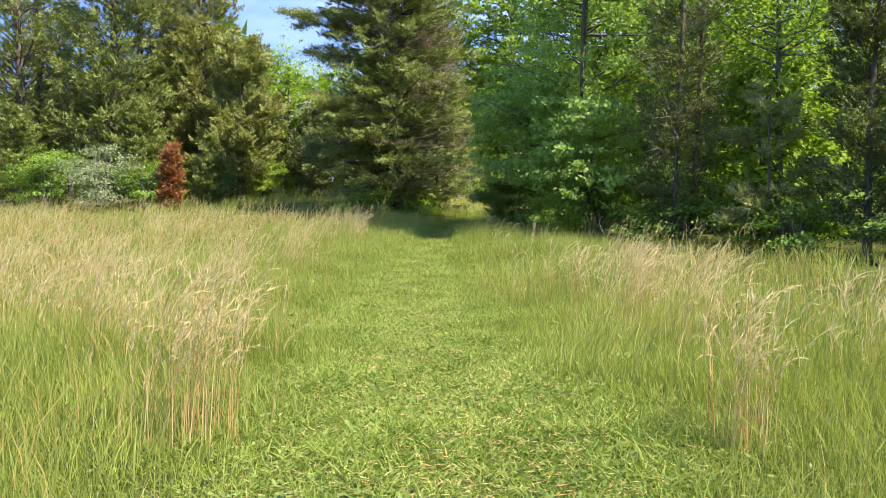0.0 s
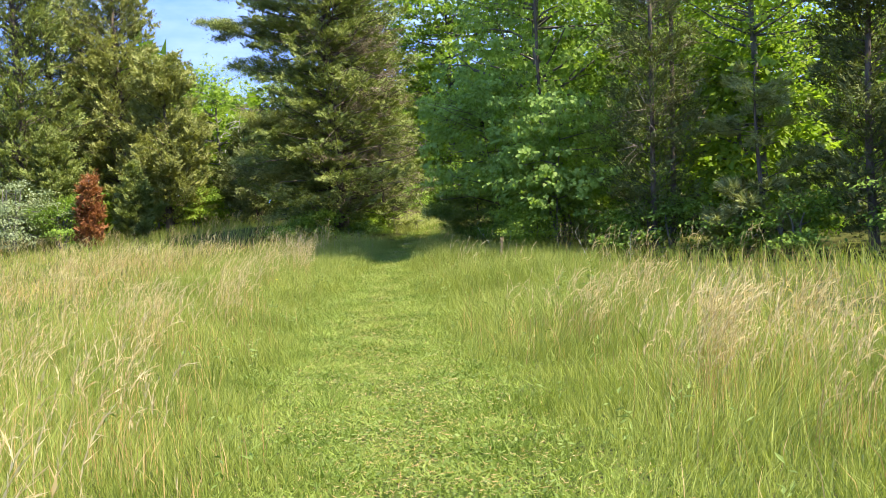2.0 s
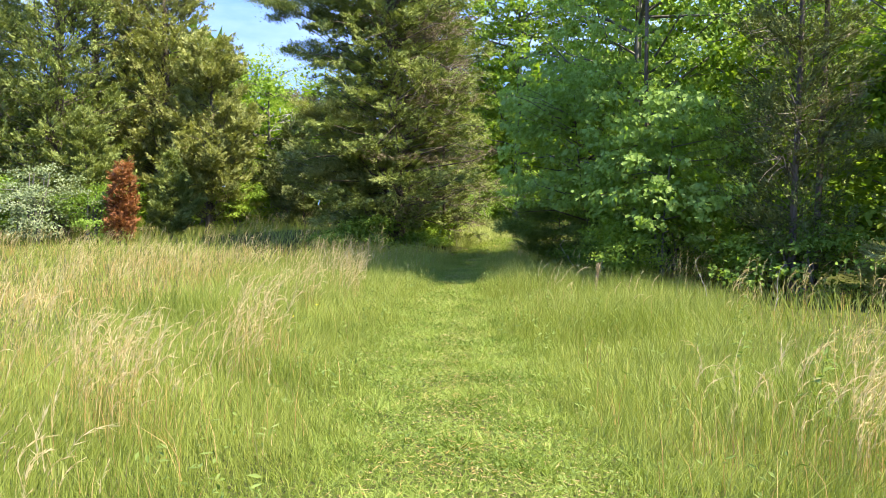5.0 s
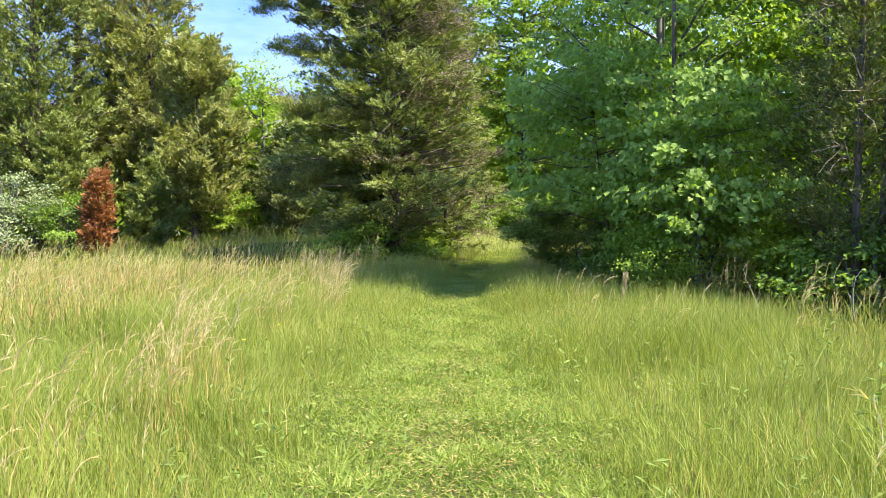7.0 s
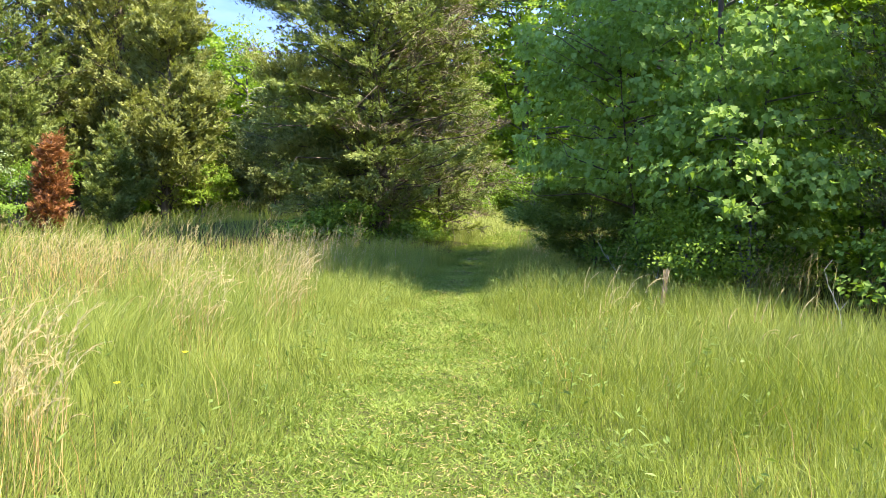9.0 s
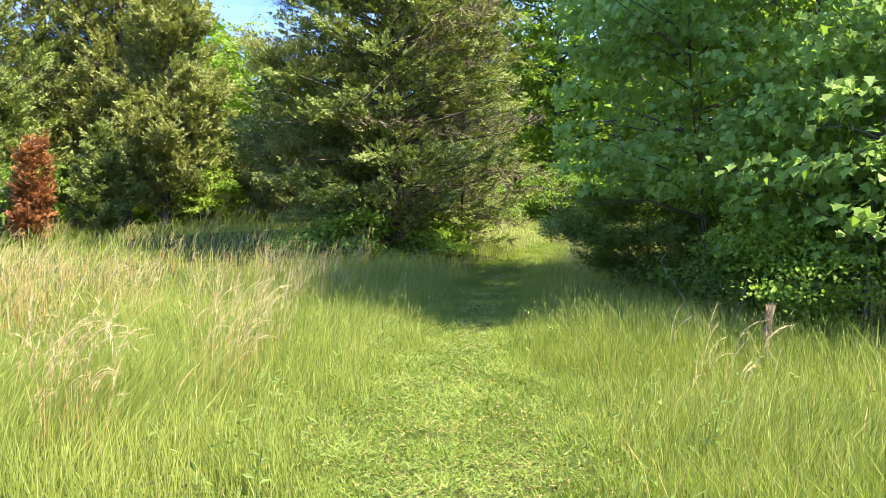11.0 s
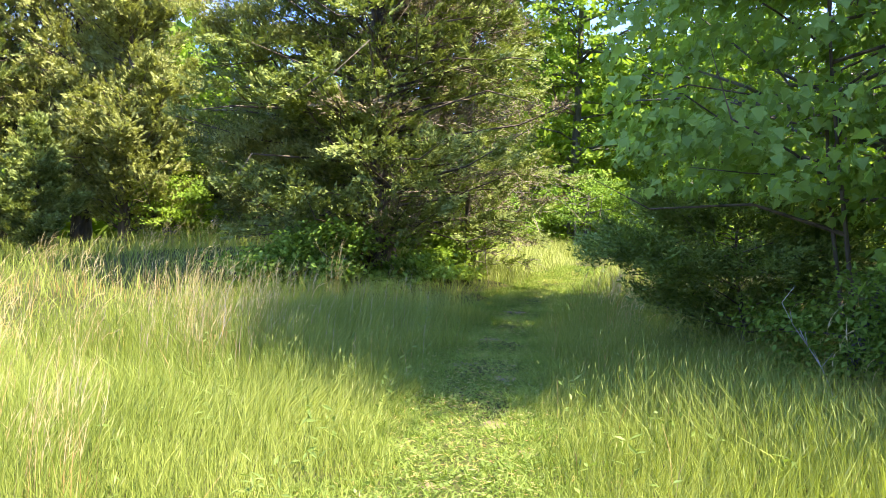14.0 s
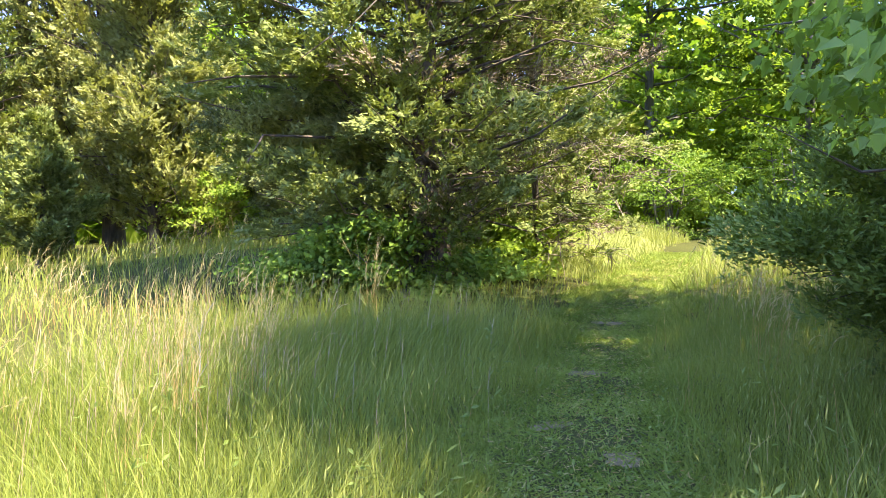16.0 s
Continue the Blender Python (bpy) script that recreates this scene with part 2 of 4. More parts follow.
        self.sizes.append(np.full(n, 3))


def part(name, soup, material, parent, label="", smooth=False):
    ob = new(name, soup.mesh(name, material, smooth))
    ob.parent = parent
    if label:
        tagged(ob, label)
    return ob


def thing(name, x, y, label, category, group="", z=None):
    ob = new(name)
    ob.empty_display_size = 0.2
    ob.location = (x, y, ground_z(x, y) if z is None else z)
    return tagged(ob, label, category, group)


def stuff(name, soup, material, label, category):
    return tagged(new(name, soup.mesh(name, material)), label, category, kind="stuff")


# ---- ground ----


def ground_z(x, y):
    x, y = np.asarray(x, float), np.asarray(y, float)
    r = np.clip((y - 20) / 24, 0, 1)
    z = 0.24 * np.exp(-((y - 1.6) / 4.0) ** 2) + 0.6 * r * r * (3 - 2 * r)
    z = z + 0.45 * np.exp(-((x + 8.8) / 4.4) ** 2 - ((y - 36.5) / 5.0) ** 2)
    return z + 0.04 * np.sin(x * 0.45 + 1) * np.sin(y * 0.33) * np.exp(-((x + 0.5) / 40) ** 2)


def lane_x(y):
    """Middle of the mown lane."""
    return np.interp(y, [-8, -3, 2, 8.8, 14, 19.3, 24.6, 28.8, 33, 37, 44], [3.2, 2.2, 1.15, -0.25, -1.0, -1.5, -1.85, -1.8, -1.45, -0.9, 0.4])


def spaced(lo, hi, step):
    near = np.arange(lo, hi + 1e-6, step)
    far = np.array([3, 8, 18, 40, 100, 260, 700, 1800.0])
    return np.concatenate([lo - far[::-1], near, hi + far])


gx, gy = spaced(-34, 22, 0.8), spaced(-8, 60, 0.8)
GX, GY = np.meshgrid(gx, gy, indexing="ij")
soup = Soup()
idx = np.arange(GX.size).reshape(GX.shape)
soup.add(np.stack([GX, GY, ground_z(GX, GY)], -1).reshape(-1, 3),
         np.stack([idx[:-1, :-1], idx[1:, :-1], idx[1:, 1:], idx[:-1, 1:]], -1).reshape(-1, 4))
tagged(new("ground", soup.mesh("ground", SOIL, True)), "meadow ground of thatch and green growth", "ground", kind="structure")

# ---- trees ----


def limb_set(h, r, low, count, profile, rise):
    """Limbs round a stem: root height, direction, length."""
    u = np.sort(rng.uniform(0, 1, count))
    z = h * (low + (0.97 - low) * u)
    az = rng.uniform(0, 2 * np.pi, count)
    length = r * profile(z / h) * rng.uniform(0.62, 1.12, count)
    way = unit(np.stack([np.cos(az), np.sin(az), rise + rng.normal(0, 0.15, count)], -1))
    return z, way, length


def cedar_profile(s):
    return np.clip((s + 0.12) / 0.24, 0, 1) * np.clip(1 - s, 0.02, 1) ** 0.42 * 1.05


def cone_profile(s):
    return np.clip((s + 0.1) / 0.2, 0, 1) * np.clip(1 - s, 0.02, 1) ** 0.8 * 1.15


def full_profile(s):
    return np.clip((s + 0.14) / 0.26, 0, 1) * np.clip(1 - s, 0.02, 1) ** 0.26


def oval_profile(s):
    return np.sqrt(np.clip(1 - ((s - 0.5) / 0.52) ** 2, 0.05, 1))


def sprig_points(n, z, way, length, spread, twigs=7, inner=0.3):
    """Places of leaves in loose sprigs along the limbs, with the way out at each."""
    m = len(z)
    w = length / length.sum()
    li = rng.choice(m, n, p=w)
    ti = rng.integers(0, twigs, n)
    along = inner + (1.02 - inner) * ((np.arange(twigs) + 0.5) / twigs) ** 0.8
    off = rng.normal(size=(m, twigs, 3)) * spread * (length[:, None, None] * 0.16 + 0.05) * np.array([1, 1, 0.7])
    t = along[ti] * length[li]
    c = way[li] * t[:, None]
    c[:, 2] += z[li] - 0.05 * t ** 2 * 0.6
    c += off[li, ti]
    return c, way[li], li


def fan_sprays(n, z, way, length, inner, reach, per):
    """Needles in flat fans on the side twigs of the limbs: place, way, the side the fan turns to, and the limb of each."""
    k = max(1, n // per)
    li = rng.choice(len(z), k, p=length / length.sum())
    t = inner + (1.03 - inner) * rng.uniform(0, 1, k) ** 0.8
    L = length[li]
    w = way[li]
    side = unit(np.cross(w, np.array([0, 0, 1.0])))
    lat = rng.uniform(-1, 1, k) * (0.4 * L * (1.08 - t) + 0.08)
    c = w * (t * L)[:, None] + side * lat[:, None]
    c[:, 2] += z[li] - 0.03 * (t * L) ** 2 + rng.normal(size=k) * 0.06
    axis = unit(w * 0.8 + side * np.sign(lat)[:, None] * 0.55 + np.array([0, 0, 0.2]) + rng.normal(size=(k, 3)) * 0.28)
    turn = unit(np.array([0, 0, 1.0]) + w * np.array([0.55, 0.55, 0]) + rng.normal(size=(k, 3)) * 0.3)
    across = unit(np.cross(axis, turn))
    big = reach * rng.uniform(0.6, 1.5, k)
    i = np.concatenate([np.repeat(np.arange(k), per), rng.integers(0, k, n - k * per)])
    u, v = rng.uniform(-0.2, 1, n), rng.normal(size=n)
    p = c[i] + axis[i] * (u * big[i] * 1.7)[:, None] + across[i] * (v * (1.1 - u) * big[i] * 0.55)[:, None] + turn[i] * (rng.normal(size=n) * big[i] * 0.13)[:, None]
    d = unit(axis[i] + across[i] * (np.sign(v) * 0.5)[:, None] + rng.normal(size=(n, 3)) * 0.3)
    return p, d, turn[i] + rng.normal(size=(n, 3)) * 0.35, li[i]


def conifer(x, y, h, r, n, leaf, label, low=0.04, frond=0.2, wide=0.07, profile=cedar_profile, limbs=None, rise=0.28, lean=(0, 0), brown=0.0,
            name="cedar_tree", category="tree", group="", puff=0.13, bark=BARK, inner=0.3, keep=None, twigs=7, girth=1.0, per=24):
    tree = thing(name, x, y, label, category, group)
    count = limbs or int(h * 13)
    z, way, length = limb_set(h, r, low, count, profile, rise)
    s = Soup()
    k = np.linspace(0, 1, 9)
    bend = np.stack([np.sin(k * 5 + x) * 0.06 + lean[0] * k, np.cos(k * 4 + y) * 0.06 + lean[1] * k, k * h * 0.97], -1)
    bend[:, :2] -= bend[0, :2]
    rad = (0.035 + 0.016 * h) * girth * (1 - k) ** 0.8 + 0.012
    rad[0] *= 1.35
    bend[0, 2] = -0.15
    s.tube(bend, rad, 8)
    part("trunk", s, bark, tree, smooth=True)
    shift = lambda zz: np.stack([np.interp(zz, bend[:, 2], bend[:, 0]), np.interp(zz, bend[:, 2], bend[:, 1]), zz * 0], -1)
    s = Soup()
    base = shift(z)
    for i in range(0, count, 1):
        t = np.array([0, 0.35, 0.7, 1.0]) * length[i]
        p = base[i] + way[i] * t[:, None] + rng.normal(size=(4, 3)) * np.array([0, 0.05, 0.09, 0.05])[:, None] * length[i]
        p[:, 2] += z[i] - 0.03 * t ** 2
        if keep is not None and not keep(p[-1:])[0]:
            continue
        s.tube(p, np.array([0.024, 0.015, 0.009, 0.003]) * (0.45 + length[i] * 0.35) * min(1, 0.25 + 0.75 * girth), 4)
    tagged(part("branchwork", s, bark, tree), kind="stuff")
    c, d, face, li = fan_sprays(n, z, way, length, inner, puff, per)
    c += shift(c[:, 2])
    c[:, 2] = np.maximum(c[:, 2], 0.06)
    ln = frond * rng.uniform(0.6, 1.35, n)
    odds = brown(way, z / h) if callable(brown) else brown
    dead = (rng.uniform(0, 1, len(z)) < odds)[li]
    if keep is not None:
        ok = keep(c)
        c, d, face, ln, dead = c[ok], d[ok], face[ok], ln[ok], dead[ok]
        n = len(c)
    s = Soup()
    s.spikes(c[~dead], d[~dead], ln[~dead], wide * rng.uniform(0.7, 1.3, (~dead).sum()), face[~dead])
    part("crown", s, leaf, tree)
    if dead.any():
        s = Soup()
        few = dead & (rng.uniform(0, 1, n) < 0.6)
        s.spikes(c[few], d[few], ln[few], wide * 0.5)
        tagged(part("dead_sprays", s, CEDAR_BROWN, tree, "dry brown needle sprays"), kind="stuff")
        s = Soup()
        for i in np.flatnonzero(rng.uniform(0, 1, len(z)) < odds):
            for j in range(twigs):
                t0 = length[i] * rng.uniform(0.25, 0.9)
                p0 = base[i] + way[i] * t0 + np.array([0, 0, z[i] - 0.03 * t0 ** 2])
                dd = unit(way[i] * 0.6 + rng.normal(size=3) * 0.6)
                L = rng.uniform(0.3, 0.8)
                k3 = np.linspace(0, 1, 4)[:, None]
                s.tube(p0 + dd * L * k3 + np.array([0, 0, -0.22]) * L * k3 ** 2 + rng.normal(size=(4, 3)) * 0.03 * k3, [0.011, 0.008, 0.006, 0.003], 3)
        tagged(part("twigwork", s, TWIG, tree, "bare grey-brown twigs"), kind="stuff")
    return tree


def broadleaf(x, y, h, r, n, leaf, label, low=0.12, size=0.11, lobed=0, profile=oval_profile, limbs=None, stems=1, name="broadleaf_tree",
              category="tree", group="", bark=BARK_GREY, girth=1.0, flat=0.06, puff=0.2, rise=0.25, inner=0.35, twigs=13, keep=None):
    tree = thing(name, x, y, label, category, group)
    s = Soup()
    k = np.linspace(0, 1, 8)
    tops = []
    for i in range(stems):
        a = rng.uniform(0, 6.28)
        sp = 0.0 if stems == 1 else 0.12 * r
        p = np.stack([np.cos(a) * sp * (0.3 + 2 * k) + 0.1 * np.sin(k * 4 + i + x), np.sin(a) * sp * (0.3 + 2 * k) + 0.1 * np.cos(k * 3 + y), k * h * 0.9], -1)
        p[0, 2] = -0.15
        tops.append(p)
        s = Soup()
        s.tube(p, ((0.02 + 0.011 * h) * (1 - k) ** 0.7 + 0.01) * girth, 8)
        part("trunk" if stems == 1 else "stem", s, bark, tree, smooth=True)
    count = limbs or int(h * 6)
    z, way, length = limb_set(h, r, low, count, profile, rise)
    which = rng.integers(0, stems, count)
    base = np.stack([[np.interp(z[i] * 0.85, tops[which[i]][:, 2], tops[which[i]][:, j]) for j in (0, 1)] + [0] for i in range(count)])
    s = Soup()
    for i in range(count):
        t = np.array([0, 0.35, 0.7, 1.0]) * length[i]
        p = base[i] + way[i] * t[:, None] + rng.normal(size=(4, 3)) * 0.05 * length[i] * np.array([0, 0.6, 1, 1])[:, None]
        p[:, 2] += z[i] * 0.9 + 0.0
        s.tube(p, np.array([0.03, 0.02, 0.012, 0.004]) * (0.4 + length[i] * 0.4) * min(1, 0.25 + 0.75 * girth), 4)
    tagged(part("branchwork", s, bark, tree), kind="stuff")
    c, out, li = sprig_points(n, z * 0.95, way, length, 1.6, twigs=twigs, inner=inner)
    c += base[li] + rng.normal(size=(n, 3)) * np.array([puff, puff, flat])
    c[:, 2] = np.maximum(c[:, 2], 0.08)
    d = unit(out * np.array([0.6, 0.6, 0]) + np.array([0, 0, -0.25]) + rng.normal(size=(n, 3)) * 0.5)
    up = np.array([0, 0, 1.0]) + out * np.array([0.45, 0.45, 0]) + rng.normal(size=(n, 3)) * 0.38
    sz = size * rng.uniform(0.6, 1.25, n)
    s = Soup()
    if lobed:
        d = unit(out * np.array([0.5, 0.5, 0]) + np.array([0, 0, -0.6]) + rng.normal(size=(n, 3)) * 0.45)
        up = out * np.array([0.7, 0.7, 0]) + np.array([0, 0, 0.75]) + rng.normal(size=(n, 3)) * 0.4
        ok = np.ones(n, bool) if keep is None else keep(c)
        s.lobed(c[ok], d[ok], sz[ok], up[ok])
    else:
        s.kites(c, d, sz, sz * 0.72, up, 0.15)
    part("crown", s, leaf, tree)
    return tree


# central cedar beside the lane: bare and brown on the side of the wood
big_cedar = conifer(-4.6, 32.0, 13.4, 3.8, 400000, CEDAR_GREEN, "tall dark green cedar with bare brown twigs, beside the mown lane", low=0.02, frond=0.076, wide=0.043, inner=0.14, twigs=16,
                    keep=lambda c: (c[:, 0] < 0.85 + 0.25 * np.sin(c[:, 1] * 5)) | (c[:, 2] > 0.95 + 0.25 * np.sin(c[:, 0] * 7)),
                    limbs=450, profile=full_profile, per=40, rise=0.32, brown=lambda way, s: np.clip(way[:, 0] * 0.7 - 0.15, 0, 0.36) * (s < 0.6) * (s > 0.07) + 0.04, puff=0.13)


def cedar_arm(tree, start, end, n, leaf, label):
    """A long side arm of the cedar with flat sprays in the leaf colour given; start and end from the tree's foot."""
    start, end = np.array(start), np.array(end)
    k = np.linspace(0, 1, 6)[:, None]
    line = start + (end - start) * k + np.array([0, 0, -0.25]) * np.sin(k * math.pi)
    s = Soup()
    s.tube(line, np.linspace(0.05, 0.01, 6), 5)
    arm = part("limb", s, BARK, tree)
    m = 26
    t = rng.uniform(0.3, 1.02, m)
    c = start + (end - start) * t[:, None] + rng.normal(size=(m, 3)) * np.array([0.34, 0.34, 0.14])
    p = c[rng.integers(0, m, n)] + rng.normal(size=(n, 3)) * np.array([0.19, 0.19, 0.07])
    d = unit(unit(end - start) * 0.6 + np.array([0, 0, 0.4]) + rng.normal(size=(n, 3)) * 0.55)
    s = Soup()
    s.spikes(p, d, 0.09 * rng.uniform(0.6, 1.3, n), 0.032, np.array([0, 0, 1.0]) + rng.normal(size=(n, 3)) * 0.4)
    part("spray", s, leaf, arm, label)


# sun and shade put into spray colour: olive as lit, dark as shaded
cedar_arm(big_cedar, (-0.4, -0.4, 2.2), (-2.5, -0.6, 2.75), 17000, CEDAR_OLIVE, "cedar sprays coloured pale as if sunlit")
cedar_arm(big_cedar, (-0.5, 0.3, 2.6), (-3.4, 0.9, 2.8), 13000, CEDAR_DARK, "cedar sprays coloured dark as if shaded")
cedar_arm(big_cedar, (-0.3, 0.4, 6.0), (-3.7, 1.6, 7.1), 12000, CEDAR_GREEN, "green cedar sprays against the sky")
cedar_arm(big_cedar, (-0.4, -0.8, 4.0), (-2.6, -2.4, 4.5), 11000, CEDAR_OLIVE, "cedar sprays coloured pale as if sunlit")
cedar_arm(big_cedar, (-0.3, 0.0, 7.2), (-4.3, -0.2, 8.4), 15000, CEDAR_GREEN, "green cedar sprays against the sky")
cedar_arm(big_cedar, (-0.3, 0.2, 8.6), (-4.0, 0.6, 10.0), 14000, CEDAR_GREEN, "green cedar sprays against the sky")
conifer(-3.2, 34.3, 8.6, 2.3, 66000, CEDAR_GREEN, "half-dead thin cedar with brown twigs behind the tall one", low=0.03, frond=0.066, wide=0.036, inner=0.1, twigs=14, limbs=150,
        rise=0.25, puff=0.12, per=36, brown=lambda way, s: 0.42 + 0 * s, girth=0.3)
# added, mostly hidden: its shadow is meant to darken the meadow's edge
conifer(-5.0, 42.0, 12.0, 3.4, 45000, CEDAR_GREEN, "tall green cedar added behind the one beside the lane to cast shade", frond=0.12, wide=0.06, limbs=180, rise=0.6, inner=0.15, puff=0.17)
# the tall cedar's shade is put into this one's dark needle colour
conifer(-9.9, 39.6, 3.6, 1.7, 34000, CEDAR_DARK, "low cedar with needles coloured dark as shade of the tall one", low=0.03, frond=0.08, wide=0.045, limbs=80, rise=0.3, inner=0.1, puff=0.12, profile=oval_profile, girth=0.4)
# cedars at the far edge of the meadow
WEST = "cedars along the far edge of the meadow"
for x, y, h, r, n, leaf, label in (
        (-25.0, 37.5, 17, 4.2, 45000, CEDAR_GREEN, "tall dark green cedar at the meadow's edge"),
        (-20.6, 38.6, 16, 4.0, 72000, CEDAR_GREEN, "tall green cedar behind the rust-red bush"),
        (-17.6, 43.0, 16, 3.8, 84000, CEDAR_OLIVE, "feathery olive cedar with a thin top against the sky"),
        (-27.0, 42.0, 16, 4.2, 30000, CEDAR_GREEN, "tall green cedar in the second row"),
        (-20.5, 44.5, 13, 3.8, 34000, CEDAR_OLIVE, "olive cedar in the second row"),
        (-30.0, 35.0, 17, 4.4, 20000, CEDAR_GREEN, "tall green cedar at the meadow's edge"),
        (-22.5, 45.5, 18, 4.2, 20000, CEDAR_GREEN, "tall green cedar in the second row"),
        (-14.5, 40.3, 8.6, 2.9, 66000, CEDAR_OLIVE, "leafy olive cedar below the tall ones"),
        # shade under the tall trees is put into the dark needles of these two
        (-11.0, 42.0, 5.2, 2.5, 34000, CEDAR_DARK, "low cedar with needles coloured dark as shade at the meadow's edge"),
        (-8.0, 43.5, 7.0, 2.6, 30000, CEDAR_DARK, "cedar with needles coloured dark as shade at the meadow's edge"),
        (-14.0, 35.0, 3.4, 1.3, 30000, CEDAR_GREEN, "young green cedar beside the rust-red bush"),
        (-18.2, 36.5, 5.4, 2.3, 40000, CEDAR_GREEN, "young green cedar behind the rust-red bush"),
        (-23.5, 34.6, 5.0, 2.4, 30000, CEDAR_GREEN, "young green cedar at the meadow's edge")):
    big = h > 6
    conifer(x, y, h, r * 1.12 if big else r, int(n * 1.3), leaf, label, group=WEST, frond=0.12 if big else 0.09, wide=0.066 if big else 0.05, limbs=int(h * 17), inner=0.15, puff=0.17 if big else 0.13,
            profile=cedar_profile if big else cone_profile, rise=0.75 if big else 0.8)
conifer(-15.5, 34.0, 3.1, 0.75, 15000, RUST, "dead cedar bush with rust-red needles at the meadow's edge", name="dead_cedar_bush", category="bush", frond=0.12, wide=0.042, puff=0.1, limbs=90, rise=0.6, inner=0.1)
broadleaf(-18.6, 33.6, 3.0, 1.5, 9000, SILVER, "silvery-leaved olive shrub at the meadow's edge", low=0.1, size=0.09, stems=5, name="silver_shrub", category="shrub")
broadleaf(-21.5, 34.0, 2.6, 1.5, 7000, SHADE_LEAF, "green shrub under the cedars", low=0.1, size=0.1, stems=5, name="shrub", category="shrub")
broadleaf(-16.9, 34.6, 2.2, 1.2, 6000, SHADE_LEAF, "green shrub beside the rust-red bush", low=0.1, size=0.09, stems=5, name="shrub", category="shrub")
broadleaf(-13.6, 41.5, 2.1, 1.5, 8000, LIME, "bright lime-green shrub at the foot of the cedars", low=0.1, size=0.11, stems=5, name="lime_shrub", category="shrub")
# wood beside the meadow
EAST = "trees of the wood beside the meadow"
conifer(5.0, 20.5, 12.6, 1.6, 66000, CEDAR_DARK, "tall dark thin cedar at the edge of the wood", group=EAST, low=0.03, inner=0.08, brown=0.06, frond=0.075, wide=0.03, girth=0.25, limbs=300, rise=0.6)
conifer(9.2, 18.2, 9, 1.7, 50000, CEDAR_DARK, "tall dark cedar at the edge of the wood", group=EAST, frond=0.1, wide=0.034, inner=0.08, limbs=200, rise=0.6, girth=0.5)
conifer(11.5, 16.2, 6.5, 2.0, 36000, CEDAR_DARK, "tall dark cedar at the edge of the wood", group=EAST, frond=0.12, wide=0.045, inner=0.1, limbs=160, rise=0.6)
conifer(7.2, 19.3, 4.4, 1.5, 26000, PINE_LEAF, "young pale pine at the edge of the wood", group=EAST, name="young_pine", frond=0.15, wide=0.019, limbs=36, rise=0.25, puff=0.075, inner=0.3, girth=0.5)
conifer(0.8, 25.7, 1.55, 1.5, 62000, JUNIPER, "low dark green juniper under the maple", name="juniper_bush", category="bush", low=0.02, profile=oval_profile, frond=0.05, wide=0.024, puff=0.13, limbs=46, girth=0.25, inner=0.25)
broadleaf(2.85, 26.8, 11.4, 3.7, 20000, MAPLE, "maple with broad bright green leaves overhanging the lane", low=0.16, size=0.125, lobed=1, keep=lambda c: (c[:, 0] > -2.6) & (c[:, 2] > 1.4), girth=1.05, name="maple_tree", puff=0.2, limbs=84, inner=0.4)
broadleaf(1.45, 24.2, 5.0, 2.7, 13000, MAPLE, "young maple leaning over the lane with broad bright leaves", low=0.27, size=0.11, keep=lambda c: (c[:, 0] > -2.2) & (c[:, 2] > 1.45 - 0.3 * np.clip(c[:, 0], -1, 1.5)) & ((c[:, 1] > -1.4) | (c[:, 0] > -0.3)), lobed=1, limbs=34, flat=0.05, name="maple_sapling", stems=2, puff=0.16, inner=0.3, girth=0.3, bark=BARK)
broadleaf(2.9, 22.3, 4.4, 1.7, 8000, MAPLE, "maple sapling at the edge of the wood", low=0.2, size=0.11, lobed=1, name="maple_sapling", stems=2, puff=0.16, inner=0.3, girth=0.4)
broadleaf(7.9, 21.6, 11.5, 2.4, 8000, LIME, "tall grey-trunked tree with sunlit yellow-green leaves", low=0.4, size=0.14, group=EAST, girth=0.8)
# added: crown above the view, there to throw shade on the left meadow
broadleaf(5.6, 20.9, 16.2, 2.4, 6500, BROAD, "slender tall tree added behind the thin cedar, its high crown casting shade", low=0.72, size=0.16, group=EAST, girth=0.35, bark=BARK)
# added crown, high and airy, to shade the meadow but spare the sapling
broadleaf(2.7, 23.5, 12.5, 2.1, 4500, BROAD, "thin-stemmed tall tree of the wood with an airy high crown added for shade", low=0.66, size=0.2, group=EAST, girth=0.4, bark=BARK)
for x, y, h, r, n, leaf, low in (
        (6.8, 27.6, 10, 3.2, 18000, BROAD, 0.15), (14.0, 27.0, 8, 3.2, 12000, LIME, 0.1), (7.6, 22.0, 5.5, 1.8, 9000, LIME, 0.2),
        (9.4, 33.5, 8, 3.0, 12000, BROAD, 0.08), (11.0, 38.0, 13, 4.0, 13000, LIME, 0.05), (11.5, 29.5, 12, 4.2, 13000, LIME, 0.06),
        (16.5, 25.0, 9, 4.0, 9000, BROAD, 0.05), (15.0, 17.5, 8, 3.4, 9000, BROAD, 0.05), (7.6, 30.8, 7.5, 2.8, 13000, LIME, 0.08), (9.0, 45.0, 13, 4.5, 12000, BROAD, 0.05),
        (15.0, 33.0, 13, 5.0, 9000, LIME, 0.05), (15.5, 42.0, 17, 5.0, 9000, BROAD, 0.05), (21.0, 21.0, 9, 4.6, 8000, BROAD, 0.05)):
    broadleaf(x, y, h, r, int(n * 0.62), leaf, "slender broadleaf tree of the wood with fresh green leaves", low=low, size=0.21, group=EAST)
